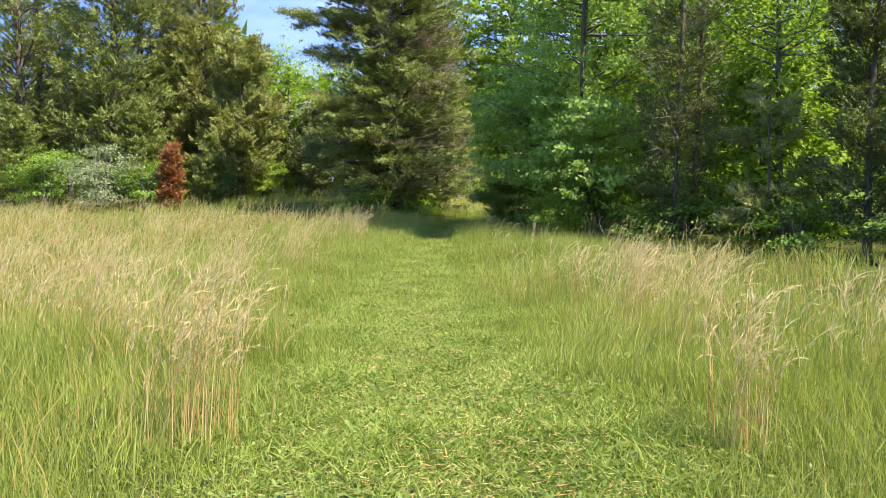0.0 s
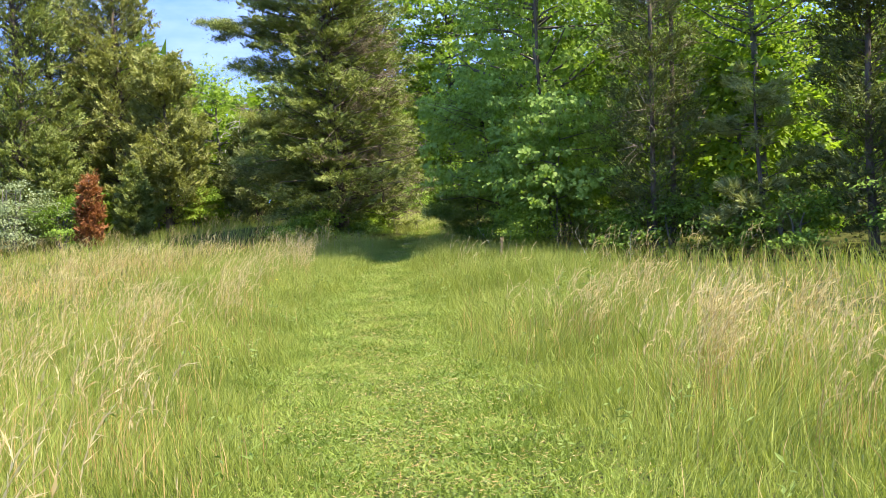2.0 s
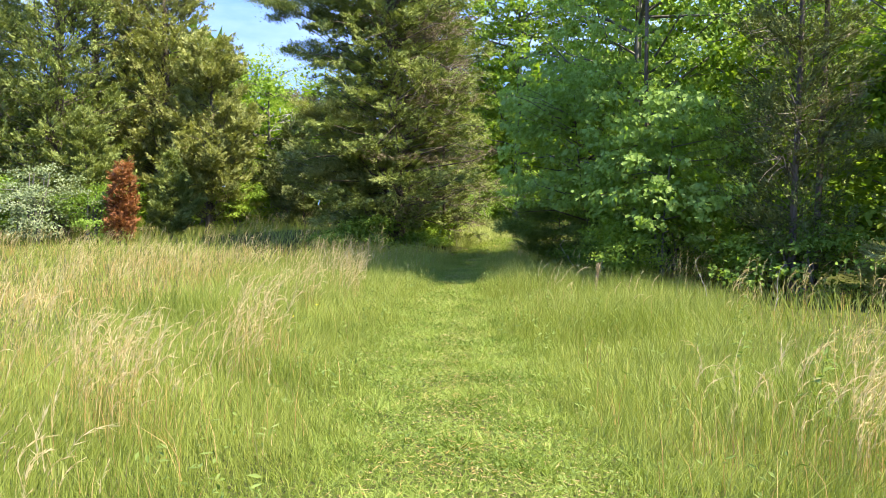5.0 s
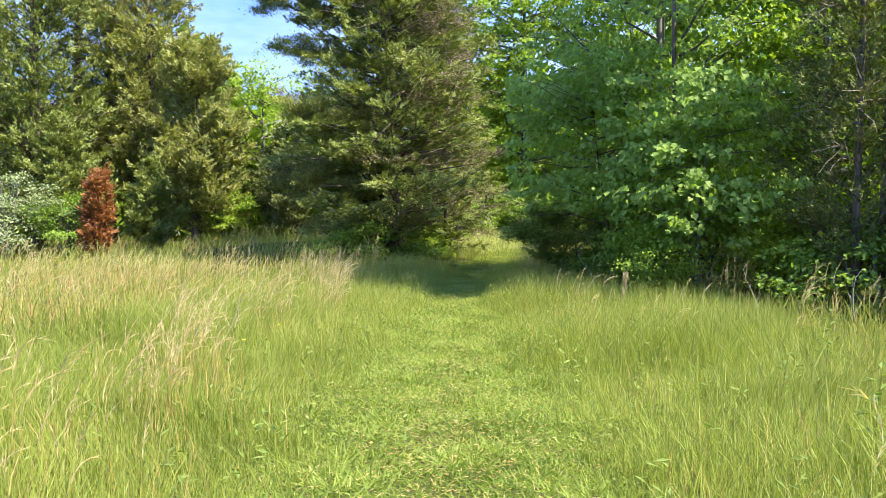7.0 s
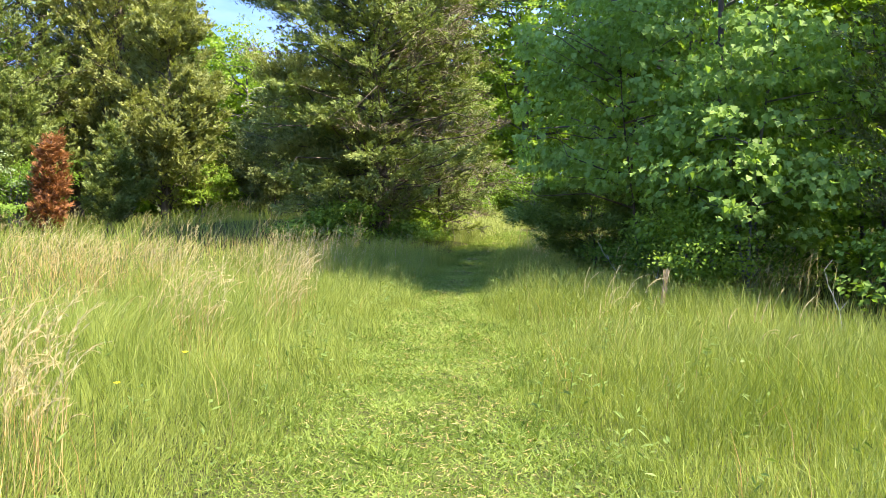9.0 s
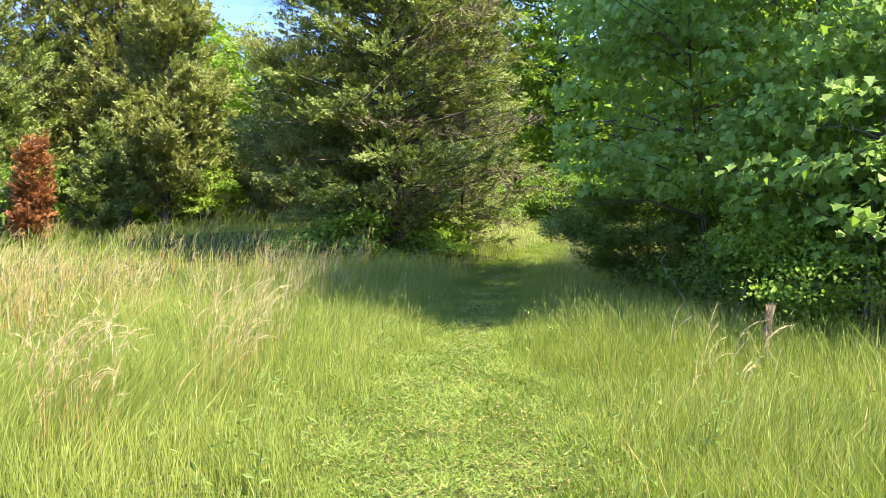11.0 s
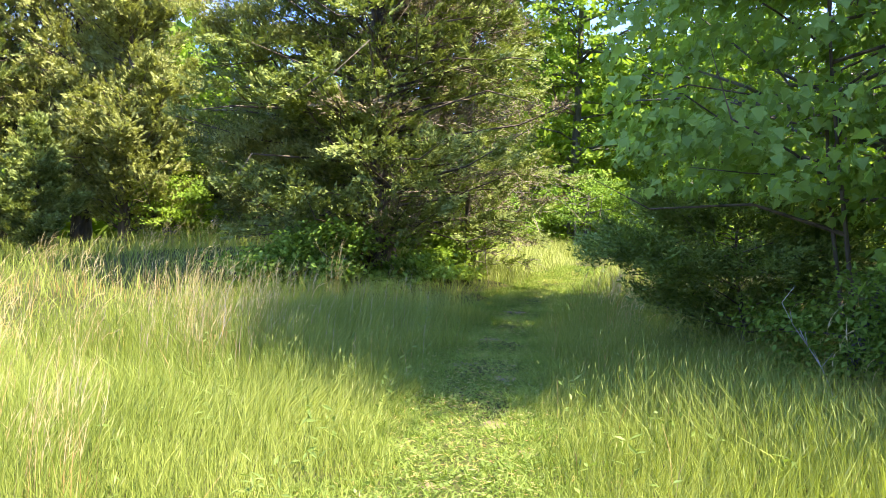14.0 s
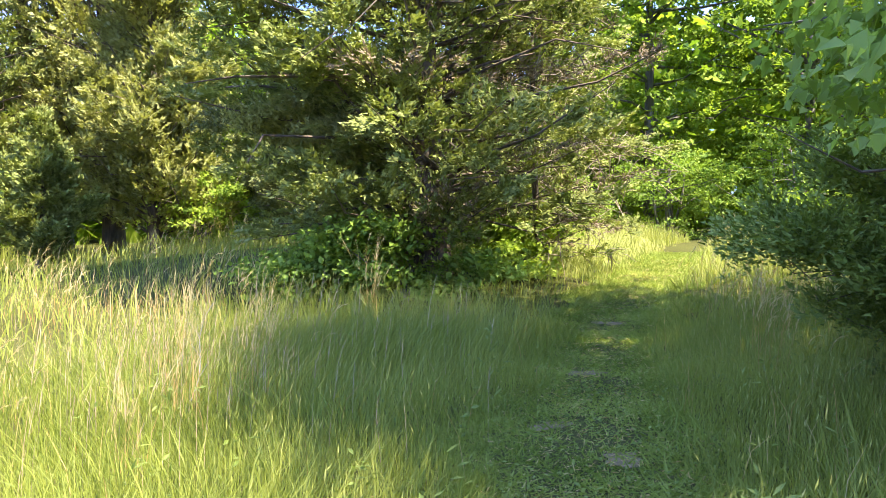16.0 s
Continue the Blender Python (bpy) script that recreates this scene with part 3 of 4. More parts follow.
# behind the gap
FAR = "trees beyond the far clearing"
for x, y, h, r, n, leaf in (
        (-17.0, 57, 11.5, 4.4, 11000, LIME), (-23, 60, 13, 4.5, 8000, BROAD), (-12.0, 56, 10, 4.2, 11000, BROAD), (-5.6, 53, 14, 4.2, 20000, LIME),
        (-1.0, 52, 17, 4.8, 28000, LIME), (-30, 50, 15, 5, 8000, BROAD), (4.5, 51, 16, 5.0, 26000, BROAD), (10, 53, 15, 5, 8000, BROAD)):
    broadleaf(x, y, h, r, int(n * 1.05), leaf, "leafy broadleaf tree behind the clearing", low=0.02, size=0.22, group=FAR)
# distant wood all round
n = 42000
a = rng.uniform(-0.95, 0.95, n)
d = rng.uniform(66, 92, n)
c = np.stack([-3 + np.sin(a * 1.75) * d * 0.86, 6 + np.cos(a * 1.75) * d * 0.82, 0 * d], -1)
top = 9.5 + 2.5 * np.sin(a * 23) + 2.0 * np.sin(a * 61 + d * 0.2)
c[:, 2] = top * rng.uniform(0, 1, n) ** 0.8
s = Soup()
s.spikes(c, unit(rng.normal(size=(n, 3))), 1.2, 1.1)
stuff("far_woods", s, BROAD, "distant leafy wood closing the view", "woods")
# dead sapling with bleached limbs against the far trees
ob = thing("dead_sapling", -12.6, 45.5, "bleached bare sapling before the far trees", "tree")
s = Soup()
k = np.linspace(0, 1, 7)[:, None]
stem_line = np.array([[0.5, 0.0, 6.2]]) * k + np.array([[0.15, 0.1, 0]]) * np.sin(k * 6)
s.tube(stem_line, np.linspace(0.06, 0.012, 7), 6)
part("trunk", s, BARK_PALE, ob, smooth=True)
for i in range(16):
    z0 = 2.0 + 4.0 * i / 16
    a = i * 2.4
    L = rng.uniform(0.9, 1.9)
    way = np.array([math.cos(a), math.sin(a) * 0.6, 0.35])
    k4 = np.linspace(0, 1, 5)[:, None]
    line = np.array([0.08 * z0, 0, z0]) + way * L * k4 + np.array([0, 0, -0.35]) * L * k4 ** 2 + rng.normal(size=(5, 3)) * 0.07 * k4
    s = Soup()
    s.tube(line, np.linspace(0.028, 0.007, 5), 4)
    for j in range(3):
        s.tube(line[2 + j % 3] + unit(rng.normal(size=3) + way)[None] * 0.5 * np.linspace(0, 1, 3)[:, None], [0.012, 0.009, 0.005], 3)
    part("limb", s, BARK_PALE, ob)
# bushes
for x, y, h, r, n, leaf, label in (
        (-3.3, 33.6, 0.6, 1.1, 8000, LIME, "bright yellow-green bush at the foot of the cedar"),
        (-5.9, 31.0, 0.65, 1.2, 8000, SHADE_LEAF, "low leafy bramble under the cedar"),
        (-4.6, 30.8, 0.7, 1.4, 9000, SHADE_LEAF, "low leafy bramble under the cedar"),
        (3.2, 23.6, 1.5, 1.3, 8000, SHADE_LEAF, "leafy undergrowth at the edge of the wood"),
        (5.2, 20.6, 1.2, 1.2, 6000, SHADE_LEAF, "leafy undergrowth at the edge of the wood"),
        (3.8, 38.5, 1.3, 1.5, 7000, LIME, "bright leafy bush in the far clearing"),
        (7.6, 18.4, 1.1, 1.2, 5000, SHADE_LEAF, "leafy undergrowth at the edge of the wood"),
        (10.0, 16.6, 1.3, 1.4, 5000, SHADE_LEAF, "leafy undergrowth at the edge of the wood"),
        (-4.5, 46.5, 2.6, 2.3, 9000, SHADE_LEAF, "leafy bush at the back of the clearing"),
        (-0.6, 46.9, 2.5, 2.3, 9000, SHADE_LEAF, "leafy bush at the back of the clearing"),
        (3.0, 46.0, 3.0, 2.3, 9000, SHADE_LEAF, "tall leafy bush at the back of the clearing"),
        (1.5, 23.9, 1.1, 0.8, 6000, SHADE_LEAF, "leafy undergrowth under the young maple"),
        # lime leaves here put sunlight into the undergrowth's colour
        (2.2, 22.3, 1.3, 0.9, 6000, LIME, "leafy undergrowth at the edge of the wood, coloured lime as if sunlit"),
        (5.6, 24.4, 2.0, 1.6, 6000, SHADE_LEAF, "leafy undergrowth inside the wood"),
        (8.5, 21.5, 2.0, 1.6, 6000, SHADE_LEAF, "leafy undergrowth inside the wood"),
        (12.5, 19.0, 2.2, 1.8, 6000, SHADE_LEAF, "leafy undergrowth inside the wood")):
    broadleaf(x, y, h, r, int(n * (1.3 if 0 < x < 4 and y < 30 else 0.8)), leaf, label, low=0.08, size=0.06 if 0 < x < 4 and y < 30 else 0.1, stems=5, name="bush", category="bush", puff=0.2)

# ---- grass ----
WIND = np.array([0.85, 0.25, 0.0])


def scatter(n, x0, x1, y0, y1):
    return rng.uniform(x0, x1, n), rng.uniform(y0, y1, n)


def wave(x, y, s, p):
    return 0.5 + 0.25 * (np.sin(x * s + p + 1.3 * np.sin(y * s * 0.7)) + np.sin(y * s * 1.3 + 2 * p + np.sin(x * s)))


def in_meadow(x, y):
    """Open ground: left of the wood's edge and before the far trees."""
    edge = np.where(y < 27, 5.4 + (20.5 - y) * 0.72, 1.2)
    return (x < edge + 0.6) & (y < 49) & (x > -26 + np.maximum(y - 36, 0) * 0.9)


def lane_gap(x, y):
    half = np.interp(y, [4, 15, 19, 24, 30, 33], [1.05, 0.92, 0.64, 0.5, 0.46, 0.7])
    return np.abs(x - lane_x(y)) / (half + half * 1.15 * ( 0.14 * np.sin(y * 1.1) + 0.12 * np.sin(y * 2.7 + x) + 0.1 * np.sin(y * 5.3 + 3 * x)))


def grass_field(n, x0, x1, y0, y1, height, width, keep=None):
    x, y = scatter(n, x0, x1, y0, y1)
    g = lane_gap(x, y)
    ok = in_meadow(x, y) & (rng.uniform(0, 1, n) < np.clip((g - 0.7) * 1.6, 0, 1))
    if keep is not None:
        ok &= keep(x, y)
    x, y, g = x[ok], y[ok], g[ok]
    n = len(x)
    hh = height * rng.uniform(0.4, 1.2, n) * np.clip(0.22 + (g - 0.8) * 0.42, 0.22, 1) * (0.55 + 0.55 * wave(x, y, 0.9, 0.4) + 0.35 * wave(x, y, 2.9, 1.1))
    base = np.stack([x, y, ground_z(x, y) - 0.01], -1)
    swirl = 5 * wave(x, y, 1.1, 2.0)
    lean = (rng.normal(size=(n, 3)) * 0.25 + WIND * 0.1 + 0.2 * np.stack([np.cos(swirl), np.sin(swirl), 0 * x], -1)) * np.array([1, 1, 0])
    tip = base + lean * hh[:, None] * 1.2 + np.array([0, 0, 1.0]) * hh[:, None] * 0.95
    s = Soup()
    s.blades(base, tip, width * rng.uniform(0.6, 1.4, n), -lean * hh[:, None] * 0.25)
    return s


def close(x, y):
    """How much of the fine grass grows here: all beside the lane, none far off."""
    return np.clip((5.4 - np.abs(x - lane_x(y))) / 2.2, 0, 1) * np.clip((31 - y) / 4, 0, 1) * np.clip((y + 2.5) / 2, 0, 1)


stuff("meadow_grass", grass_field(330000, -7, 6.5, -2, 31, 0.45, 0.0048, lambda x, y: rng.uniform(0, 1, len(x)) < close(x, y)), GRASS, "tall green meadow grass beside the lane", "grass")
stuff("far_meadow_grass", grass_field(84000, -28, 14, -9, 49, 0.52, 0.014, lambda x, y: rng.uniform(0, 1, len(x)) < np.where(y < 0, 0.35, 1) * (1 - 0.85 * close(x, y))), GRASS,
      "tall green meadow grass across the field", "grass")

# short growth between the tall blades
n = 210000
y = -1 + 30 * rng.uniform(0, 1, n) ** 1.15
x = lane_x(y) + rng.normal(0, 2.3, n)
gap = lane_gap(x, y)
ok = in_meadow(x, y) & (gap > 0.6)
x, y, gap = x[ok], y[ok], gap[ok]
n = len(x)
s = Soup()
s.spikes(np.stack([x, y, ground_z(x, y) - 0.01], -1), unit(rng.normal(size=(n, 3)) * np.array([0.4, 0.4, 0.1]) + np.array([0, 0, 1.0])), rng.uniform(0.1, 0.3, n) * np.clip((gap - 0.45) / 1.5, 0.25, 1), 0.0075)
stuff("short_meadow_grass", s, GRASS, "short dense green growth under the tall meadow grass", "grass")

# sunlit pale grass in flower in the far clearing
stuff("clearing_grass", grass_field(42000, -7.5, 1.9, 33.2, 47, 0.65, 0.013, lambda x, y: (x + 3.6) ** 2 + (y - 31.6) ** 2 > 5), PALE, "tall pale yellow-green grass in flower in the sunlit clearing", "grass")

# broad-leaved herbs low in the grass
n = 520
y = rng.uniform(3, 27, n)
x = lane_x(y) + rng.normal(0, 2.2, n)
ok = in_meadow(x, y) & (lane_gap(x, y) > 1.1)
x, y = np.repeat(x[ok], 9), np.repeat(y[ok], 9)
n = len(x)
c = np.stack([x + rng.normal(size=n) * 0.035, y + rng.normal(size=n) * 0.035, ground_z(x, y) + rng.uniform(0.04, 0.36, n)], -1)
s = Soup()
s.kites(c, unit(rng.normal(size=(n, 3)) * np.array([1, 1, 0.3]) + np.array([0, 0, 0.35])), rng.uniform(0.04, 0.1, n), rng.uniform(0.014, 0.028, n), np.array([[0, 0, 1.0]]) + rng.normal(size=(n, 3)) * 0.4, 0.2)
stuff("meadow_herbs", s, WEED, "small broad-leaved green herbs low in the meadow grass", "herbs")


def head_stalks(n, height, y0, y1, spread):
    """Upright stems with short soft green seed heads."""
    y = rng.uniform(y0, y1, n)
    x = lane_x(y) + rng.normal(0, spread, n)
    ok = in_meadow(x, y) & (lane_gap(x, y) > 1.25) & (rng.uniform(0, 1, n) < wave(x, y, 1.3, 2.2) * 1.3)
    x, y = x[ok], y[ok]
    n = len(x)
    hh = height * rng.uniform(0.6, 1.15, n) * np.clip(lane_gap(x, y) * 0.5, 0.5, 1)
    base = np.stack([x, y, ground_z(x, y)], -1)
    lean = (rng.normal(size=(n, 3)) * 0.16 + WIND * 0.12) * np.array([1, 1, 0])
    tip = base + (lean + np.array([0, 0, 1.0])) * hh[:, None]
    stem, head = Soup(), Soup()
    stem.blades(base, tip, 0.0026, -lean * hh[:, None] * 0.15)
    d = unit(lean * 1.6 + np.array([0, 0, 1.0]))
    for k in range(2):
        head.kites(tip - d * 0.02, d, hh * 0.09 + 0.015, 0.0065)
    return stem, head


stem, head = head_stalks(36000, 0.56, 0, 32, 3.3)
stuff("seed_stems", stem, GRASS, "thin upright stems of flowering meadow grass", "grass")
stuff("seed_heads", head, FOXTAIL, "soft pale green seed heads of meadow grass", "grass")

# worn patches of bare soil in the lane
BARE = ((-2.1, 24.9, 0.2), (-1.6, 24.2, 0.2), (-1.85, 29.3, 0.24), (-1.55, 22.4, 0.17), (-1.95, 26.6, 0.2), (-1.75, 20.9, 0.13), (-1.25, 21.7, 0.14), (-1.5, 31.5, 0.25))
for bx, by, br in BARE:
    a = np.linspace(0, 2 * np.pi, 22)[:-1]
    rad = br * (0.7 + 0.22 * np.sin(a * 2 + bx * 9) + 0.1 * np.sin(a * 5 + by * 5))
    px, py = bx + np.cos(a) * rad, by + np.sin(a) * rad * 0.8
    s = Soup()
    s.add(np.stack([px, py, ground_z(px, py) + 0.004], -1), np.arange(21)[None])
    tagged(new("soil_patch", s.mesh("soil_patch", SAND)), "bare sandy tan soil worn into the lane", "soil", kind="structure")
# mown lane, worn thin under the trees
n = 330000
y = -0.8 + 40 * rng.uniform(0, 1, n) ** 1.25
x = lane_x(y) + rng.normal(0, 0.8, n)
bare = np.clip(wave(x, y, 3.1, 0.9) * 1.8 - 0.9, 0, 0.6) * np.clip((y - 20) / 4, 0, 1) * (lane_gap(x, y) < 0.6)
for bx, by, br in BARE:
    bare = np.maximum(bare, 0.35 * (((x - bx) / br) ** 2 + ((y - by) / (br * 0.8)) ** 2 < rng.uniform(0.5, 1.2, n)))
ok = (lane_gap(x, y) < 1.6) & (rng.uniform(0, 1, n) > bare)
x, y = x[ok], y[ok]
n = len(x)
tuft = wave(x, y, 9.0, 0.3) * wave(y, x, 4.0, 1.3) * 2
base = np.stack([x, y, ground_z(x, y) - 0.005], -1)
hh = rng.uniform(0.03, 0.1, n) * (0.6 + 0.4 * lane_gap(x, y) + 0.6 * tuft)
way = unit(rng.normal(size=(n, 3)) * np.array([1, 1, 0.2]) + np.array([0, 0, 0.5]))
s = Soup()
s.spikes(base, way, hh, 0.0115 * rng.uniform(0.5, 1.5, n))
stuff("mown_grass", s, MOWN, "short mown green grass of the lane", "grass")
n = 24000
y = -0.8 + 38 * rng.uniform(0, 1, n) ** 1.4
x = lane_x(y) + rng.normal(0, 0.6, n)
c = np.stack([x, y, ground_z(x, y) + rng.uniform(0.005, 0.05, n)], -1)
s = Soup()
s.kites(c, unit(rng.normal(size=(n, 3)) * np.array([1, 1, 0.18])), rng.uniform(0.03, 0.08, n), 0.005, np.array([[0, 0, 1.0]]) + rng.normal(size=(n, 3)) * 0.3)
stuff("grass_clippings", s, STRAW, "pale dry clippings strewn over the mown lane", "clippings")

# clover and plantain leaves in the lane
n = 16000
y = 0.5 + 26 * rng.uniform(0, 1, n) ** 1.2
x = lane_x(y) + rng.normal(0, 0.9, n)
ok = wave(x, y, 2.1, 0.2) > 0.45
x, y = x[ok], y[ok]
n = len(x)
c = np.stack([x, y, ground_z(x, y) + rng.uniform(0.02, 0.06, n)], -1)
s = Soup()
s.kites(c, unit(rng.normal(size=(n, 3)) * np.array([1, 1, 0.3])), rng.uniform(0.02, 0.05, n), rng.uniform(0.012, 0.025, n), np.array([[0, 0, 1.0]]) + rng.normal(size=(n, 3)) * 0.5)
stuff("lane_weeds", s, WEED, "small broad weed leaves among the mown grass", "weeds")

# ---- dry grass ----


def straw_stalks(x, y, height, spread=0.13, heads=4, fluffy=1.0, thick=0.0042, curl=1.0):
    """Dry stalks with arching feathery heads; the stalks and the heads."""
    n = len(x)
    base = np.stack([x, y, ground_z(x, y)], -1)
    hh = height * rng.uniform(0.5, 1.12, n)
    up = np.array([0, 0, 1.0])
    lean = (rng.normal(size=(n, 3)) * spread + WIND * 0.08) * np.array([1, 1, 0])
    p1 = base + (lean * 0.6 + up * 0.72) * hh[:, None]
    arch = np.where(rng.uniform(0, 1, n) < 0.88, 1, -0.5)[:, None] * unit(WIND + rng.normal(size=(n, 3)) * 0.35) * np.array([1, 1, 0.2])
    bow = curl * (0.15 + 1.75 * rng.uniform(0, 1, n) ** 1.3)
    stalk, head = Soup(), Soup()
    stalk.blades(base, p1, thick, -lean * hh[:, None] * 0.1)
    p = p1.copy()
    ln = hh * 0.36 / heads
    for k in range(heads):
        turn = (bow * (k + 0.4) / heads)[:, None]
        d = unit(up * np.cos(turn) + arch * np.sin(turn) + lean)
        taper = math.sin(math.pi * (0.18 + 0.72 * (k + 0.5) / heads))
        head.kites(p, d, ln * 1.5, 0.0085 * fluffy * taper * rng.uniform(0.6, 1.3, n))
        for j in range(3):
            q = p + d * (ln * rng.uniform(0, 0.7, n))[:, None]
            head.spikes(q, unit(d + rng.normal(size=(n, 3)) * 0.32), ln * 0.9 + 0.014, 0.0042 * fluffy * taper)
        p = p + d * ln[:, None]
    return stalk, head


n = 3700
x, y = scatter(n, -26, 9, 0.5, 40)
west = x < lane_x(y)
p = np.where(west, np.where(x < -6.5, np.clip(1.05 - (y - 14) / 30, 0.1, 0.8), np.clip(1.05 - (y - 8) / 5, 0.08, 1)), np.clip(0.8 - (y - 5) / 8, 0.03, 0.6)) * np.clip(wave(x, y, 0.75, 1.7) * 1.9 - 0.45, np.where(west & (y < 12), 0.4, 0.06), 1)
p = np.where((x < -4.6) & (y > 15) & (y < 28), np.maximum(p, 0.2), p)
p = np.where(~west & (y > 9) & (x > 3.8 + (20.5 - y) * 0.72), 0.4, p)
ok = in_meadow(x, y) & (lane_gap(x, y) > 1.7) & (rng.uniform(0, 1, n) < p)
x, y = x[ok], y[ok]
m = rng.integers(5, 18, len(x)) + 9 * ((y < 10.5) & (x < lane_x(y) - 2))
cx, cy = np.repeat(x, m), np.repeat(y, m)
stalk, head = straw_stalks(cx + rng.normal(size=len(cx)) * 0.16, cy + rng.normal(size=len(cy)) * 0.16, 0.78, heads=5, fluffy=1.25)
stuff("dry_grass_stalks", stalk, STRAW, "straw-coloured dry grass stalks in the meadow", "grass")
stuff("dry_grass_heads", head, FLUFF, "pale feathery seed heads of dry meadow grass", "grass")


# grey-tan bare stalks in a loose veil
x, y = rng.normal(-4.4, 0.7, 150), rng.uniform(22.8, 26.8, 150)
stalk, head = straw_stalks(x, y, 0.85, spread=0.07, heads=2, fluffy=0.5, thick=0.0045, curl=0.25)
stuff("bare_stalks", stalk, DULL, "thin upright grey-tan dead stalks", "grass")
stuff("bare_stalk_tips", head, DULL, "thin grey-tan tips of dead stalks", "grass")

# last year's dead blades standing among the green
n = 50000
x, y = scatter(n, -20, 8, -0.5, 30)
p = np.where(x < lane_x(y), np.where(x < -6.5, np.clip(1.0 - (y - 14) / 30, 0.1, 0.8), np.clip(1.1 - (y - 9) / 5, 0.1, 1)), np.clip(0.6 - (y - 6) / 30, 0.22, 0.5)) * np.clip(wave(x, y, 0.75, 1.7) * 1.6 - 0.2, np.where((x > lane_x(y)) | (y < 12), 0.5, 0.1), 1)
ok = in_meadow(x, y) & (lane_gap(x, y) > 1.35) & (rng.uniform(0, 1, n) < p)
x, y = x[ok], y[ok]
n = len(x)
base = np.stack([x, y, ground_z(x, y)], -1)
hh = rng.uniform(0.2, 0.55, n)
lean = rng.normal(size=(n, 3)) * np.array([0.22, 0.22, 0])
s = Soup()
s.blades(base, base + (lean + np.array([0, 0, 0.95])) * hh[:, None], np.where(np.abs(x - lane_x(y)) < 4, 0.005, 0.009), -lean * hh[:, None] * 0.3)
stuff("dead_blades", s, STRAW, "dead tan blades standing among green meadow grass", "grass")


def dry_clump(x, y, count, height, spread, label):
    """One clump of dry bunch grass."""
    ob = thing("dry_grass_clump", x, y, label, "grass clump", "clumps of dry bunch grass")
    stalk, head = straw_stalks(x + rng.normal(size=count) * spread, y + rng.normal(size=count) * spread, height, 0.12, 7 if y < 18.5 else 3, 1.2 if y < 18.5 else 0.7, curl=1.15 if y < 18.5 else 0.3)
    back = -np.array(ob.location)
    for sp in (stalk, head):
        sp.verts = [v + back.astype(np.float32) for v in sp.verts]
    tagged(part("stalkwork", stalk, STRAW, ob), kind="stuff")
    tagged(part("plumage", head, FLUFF, ob, "pale feathery plumes"), kind="stuff")


CLUMPS = ((-0.15, 1.3, 90, 0.85, 0.16), (2.75, 1.6, 45, 0.8, 0.09), (-1.5, 3.0, 40, 0.85, 0.14), (2.8, 6.5, 80, 0.85, 0.14), (2.1, 8.8, 55, 0.75, 0.15), (-3.5, 16.6, 40, 0.9, 0.13),
          (-2.9, 12.9, 25, 0.9, 0.1), (-3.2, 9.8, 60, 0.9, 0.2), (-4.6, 10.9, 45, 0.95, 0.2), (-2.85, 11.9, 40, 0.75, 0.16), (-3.35, 13.6, 40, 0.85, 0.13),
          (-3.5, 20.0, 35, 0.75, 0.14), (-4.7, 21.2, 16, 0.9, 0.14), (-4.3, 25.1, 16, 0.9, 0.12), (-3.2, 18.3, 40, 0.9, 0.16), (-3.65, 19.1, 18, 0.95, 0.12), (-4.1, 17.2, 22, 0.95, 0.2),
          (-4.6, 28.8, 14, 0.95, 0.05), (-4.7, 24.8, 20, 0.95, 0.1), (-4.4, 23.5, 14, 0.7, 0.06), (-5.4, 25.4, 26, 0.9, 0.2), (-6.1, 27.1, 14, 0.8, 0.06), (2.9, 10.9, 50, 0.8, 0.16), (3.4, 17.6, 6, 0.95, 0.1), (4.2, 16.9, 6, 0.95, 0.14), (2.6, 18.6, 5, 0.9, 0.1), (4.9, 15.9, 6, 0.95, 0.12), (5.6, 15.0, 6, 0.95, 0.16), (2.5, 5.5, 80, 0.9, 0.2), (3.3, 6.1, 70, 0.9, 0.2), (3.0, 4.4, 40, 0.85, 0.16))
for x, y, count, height, spread in CLUMPS:
    count = int(count * 1.5)
    tall = "tall" if height > 0.8 else "short"
    dense = "dense" if count > 45 else "thin"
    dry_clump(x, y, count, height, spread, f"{dense} {tall} clump of straw-coloured dry bunch grass in the meadow")
# one bundled plume near the wood
ob = thing("dry_grass_plume", 1.27, 20.2, "upright tan bundle of dead grass near the wood", "grass clump")
stalk, head = Soup(), Soup()
k = rng.uniform(0, 1, 240)
c = np.stack([0.05 * k + rng.normal(size=240) * 0.013, rng.normal(size=240) * 0.013, 0.05 + 0.55 * k], -1)
head.kites(c, unit(rng.normal(size=(240, 3)) * 0.16 + np.array([0, 0, 1.0])), 0.13, 0.012)
part("plume", head, DULL, ob)

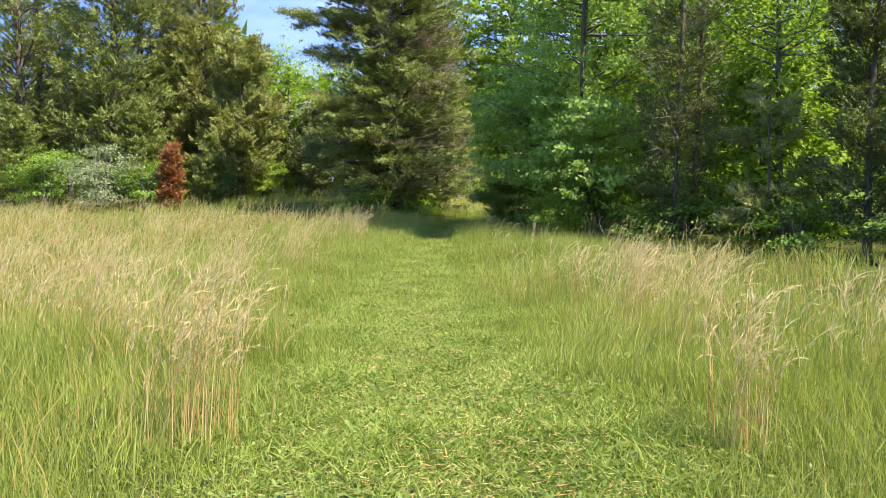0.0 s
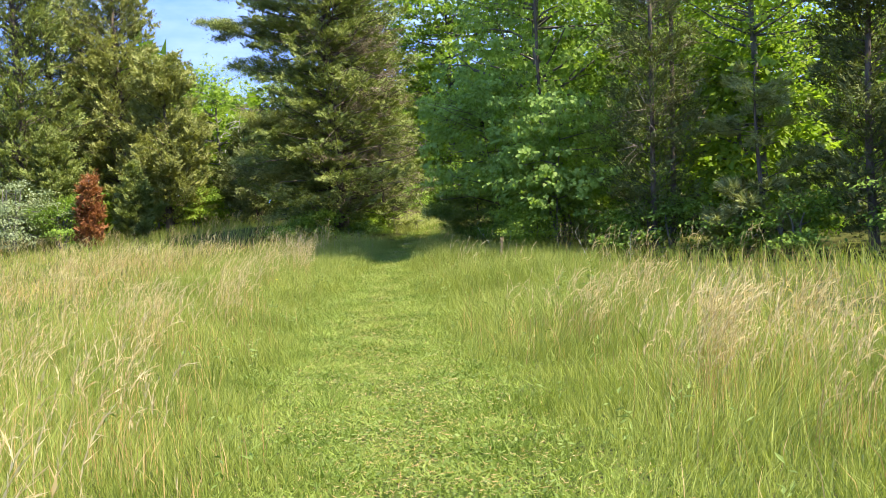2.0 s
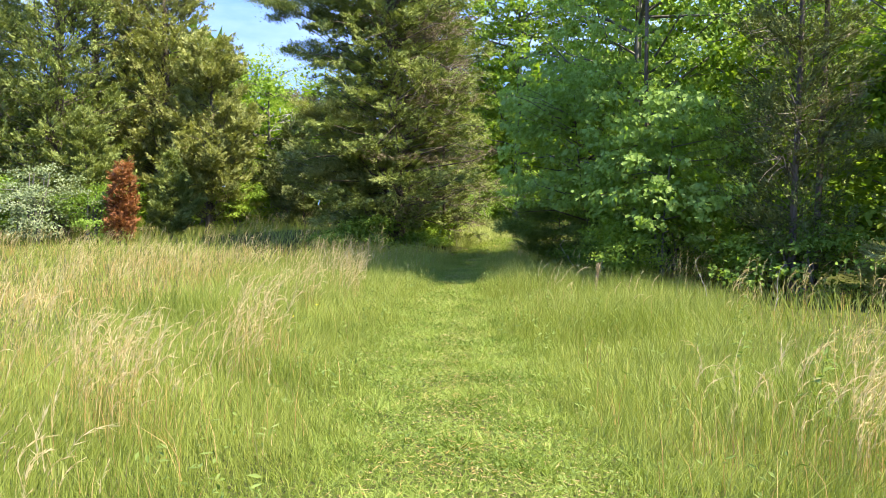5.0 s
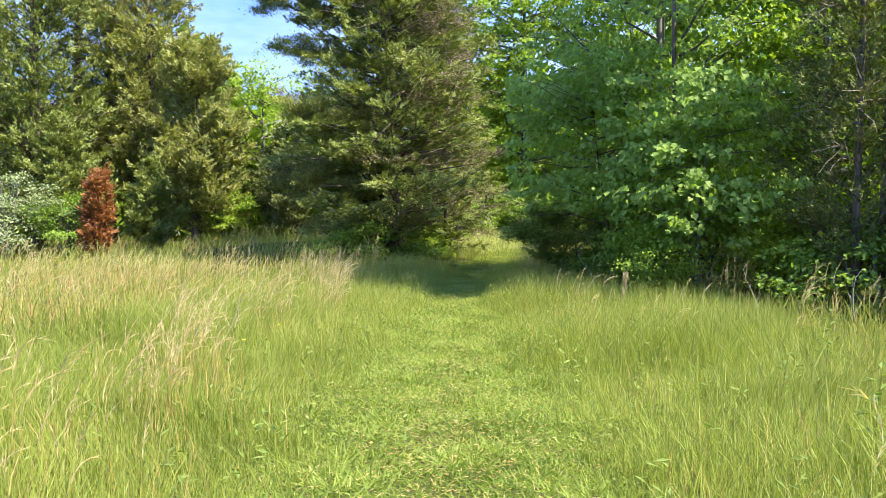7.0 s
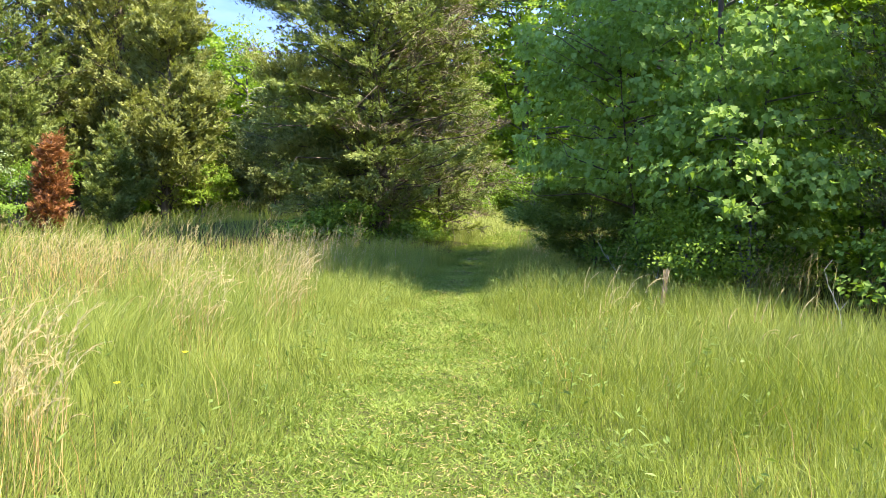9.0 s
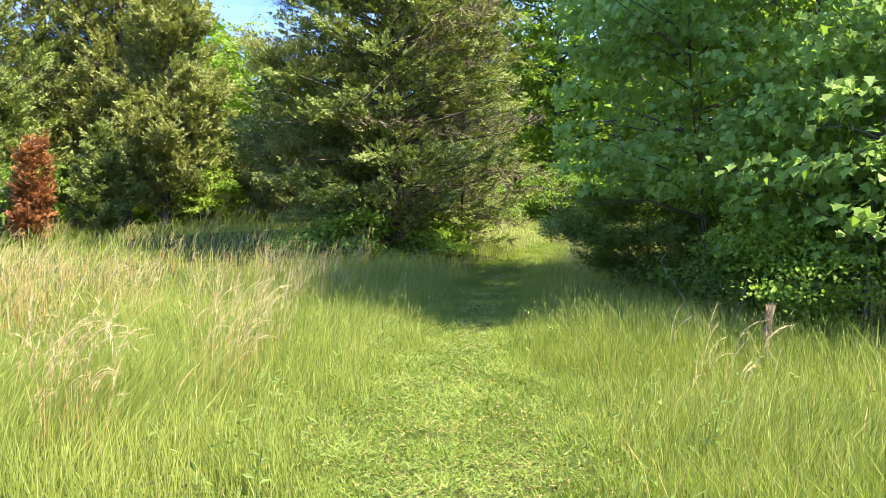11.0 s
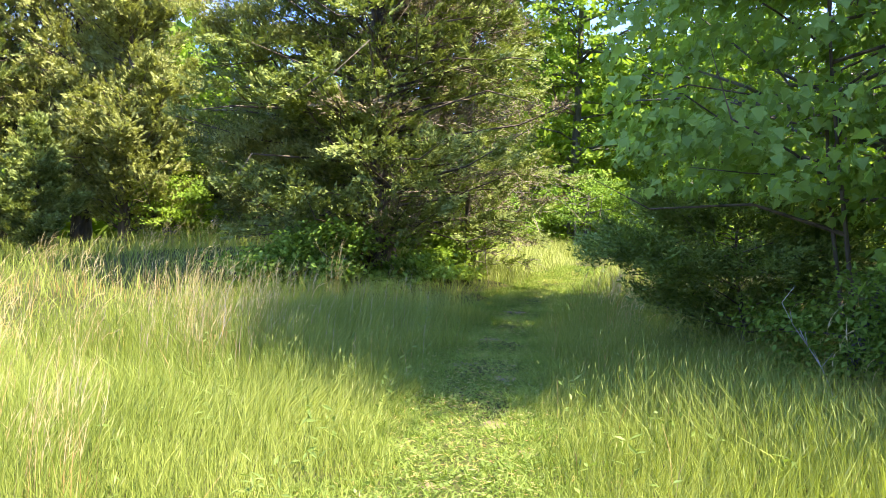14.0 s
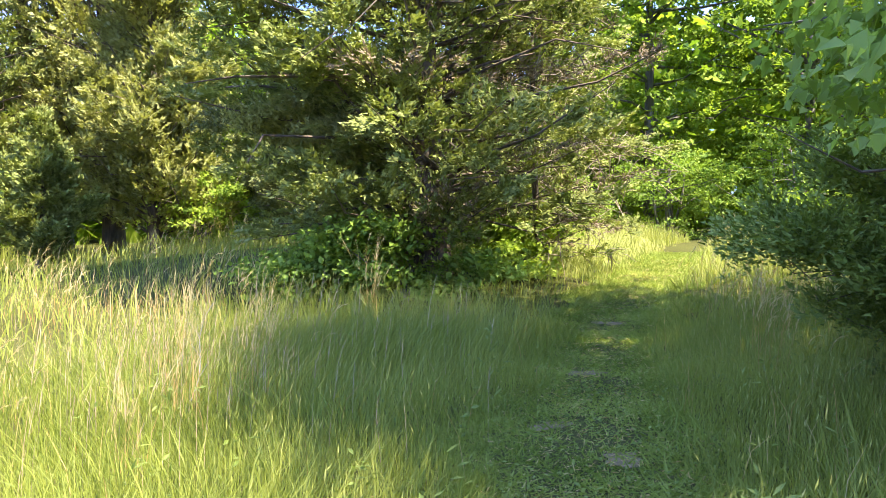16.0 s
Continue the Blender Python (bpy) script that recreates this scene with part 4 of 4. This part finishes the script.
# ---- weeds and flowers ----


def weed(x, y, h, leaves, label):
    ob = thing("leafy_weed", x, y, label, "weed", "leafy weeds in the meadow")
    s = Soup()
    k = np.linspace(0, 1, 5)[:, None]
    bend = np.array([0.06, 0.03, 0]) * k ** 2 + np.array([0, 0, h]) * k
    s.tube(bend, [0.006, 0.005, 0.004, 0.003, 0.002], 5)
    part("stem", s, WEED, ob)
    for i in range(leaves):
        t = 0.25 + 0.72 * i / leaves
        a = i * 2.4
        s = Soup()
        d = unit(np.array([[math.cos(a), math.sin(a), 0.55 - 0.3 * rng.uniform()]]))
        ln = h * (0.34 - 0.16 * t)
        p0 = np.array([[0.06 * t * t, 0.03 * t * t, h * t]])
        s.kites(p0, d, ln * 0.6, ln * 0.3, np.array([[0, 0, 1.0]]), 0.2)
        s.kites(p0 + d * ln * 0.22, unit(d - np.array([[0, 0, 0.45]])), ln * 0.75, ln * 0.26, np.array([[0, 0, 1.0]]), 0.2)
        part("leaf", s, WEED, ob)


for x, y, h, leaves in ((2.2, 10.0, 0.78, 13), (1.95, 11.4, 0.68, 12), (2.76, 14.8, 0.7, 12), (2.9, 12.0, 0.65, 12), (-0.34, 14.9, 0.42, 10), (-2.2, 16.2, 0.4, 9), (1.0, 16.0, 0.55, 11), (0.95, 19.1, 0.45, 10),
                        (-0.1, 15.3, 0.45, 10), (0.3, 17.2, 0.5, 10), (0.45, 25.6, 0.5, 10), (-4.6, 19.0, 0.6, 10), (1.9, 13.2, 0.5, 9)):
    weed(x, y, h, leaves, "broad-leaved green weed standing in the meadow grass" if h > 0.5 else "low green weed among the meadow grass")


def yellow_flower(x, y, h):
    ob = thing("yellow_flower", x, y, "small yellow flower on a thin green stem", "flower", "yellow flowers in the meadow")
    s = Soup()
    s.tube([[0, 0, 0], [0.01, 0, h * 0.5], [0.0, 0.01, h]], [0.003, 0.003, 0.002], 5)
    part("stem", s, WEED, ob)
    for i in range(9):
        a = i * 0.7
        s = Soup()
        s.kites(np.array([[0, 0.01, h]]), unit(np.array([[math.cos(a), math.sin(a), 0.35]])), 0.028, 0.014, np.array([[0, 0, 1.0]]), 0.1)
        part("petal", s, YELLOW, ob)


yellow_flower(-2.95, 14.0, 0.36)
yellow_flower(-2.85, 14.8, 0.42)


def bare_stalk(x, y, h, lean, label):
    """A dead branching weed stalk."""
    ob = thing("dead_stalk", x, y, label, "dead stalk", "dead stalks near the wood")
    k = np.linspace(0, 1, 6)[:, None]
    s = Soup()
    main = np.array([[lean, 0.05, 1.0]]) * h * k + np.array([[0.05, 0.02, 0]]) * np.sin(k * 5)
    s.tube(main, np.linspace(0.007, 0.002, 6), 5)
    part("stem", s, BARK_PALE, ob)
    for i in range(6):
        j = 2 + i % 4
        a = i * 2.1
        d = np.array([math.cos(a) * 0.5, math.sin(a) * 0.5, 0.7])
        s = Soup()
        s.tube(main[j] + d * np.linspace(0, 0.22 * h, 3)[:, None], [0.003, 0.0025, 0.0015], 4)
        part("twig", s, BARK_PALE, ob)


for x, y, h, lean in ((1.1, 23.4, 0.85, -0.45), (1.35, 22.6, 0.8, 0.45), (1.55, 24.6, 0.9, 0.5), (3.2, 19.3, 0.8, -0.2), (3.8, 17.4, 0.8, 0.25), (-4.9, 25.0, 0.75, 0.35)):
    bare_stalk(x, y, h, lean, "bleached dead weed stalk leaning in the grass")
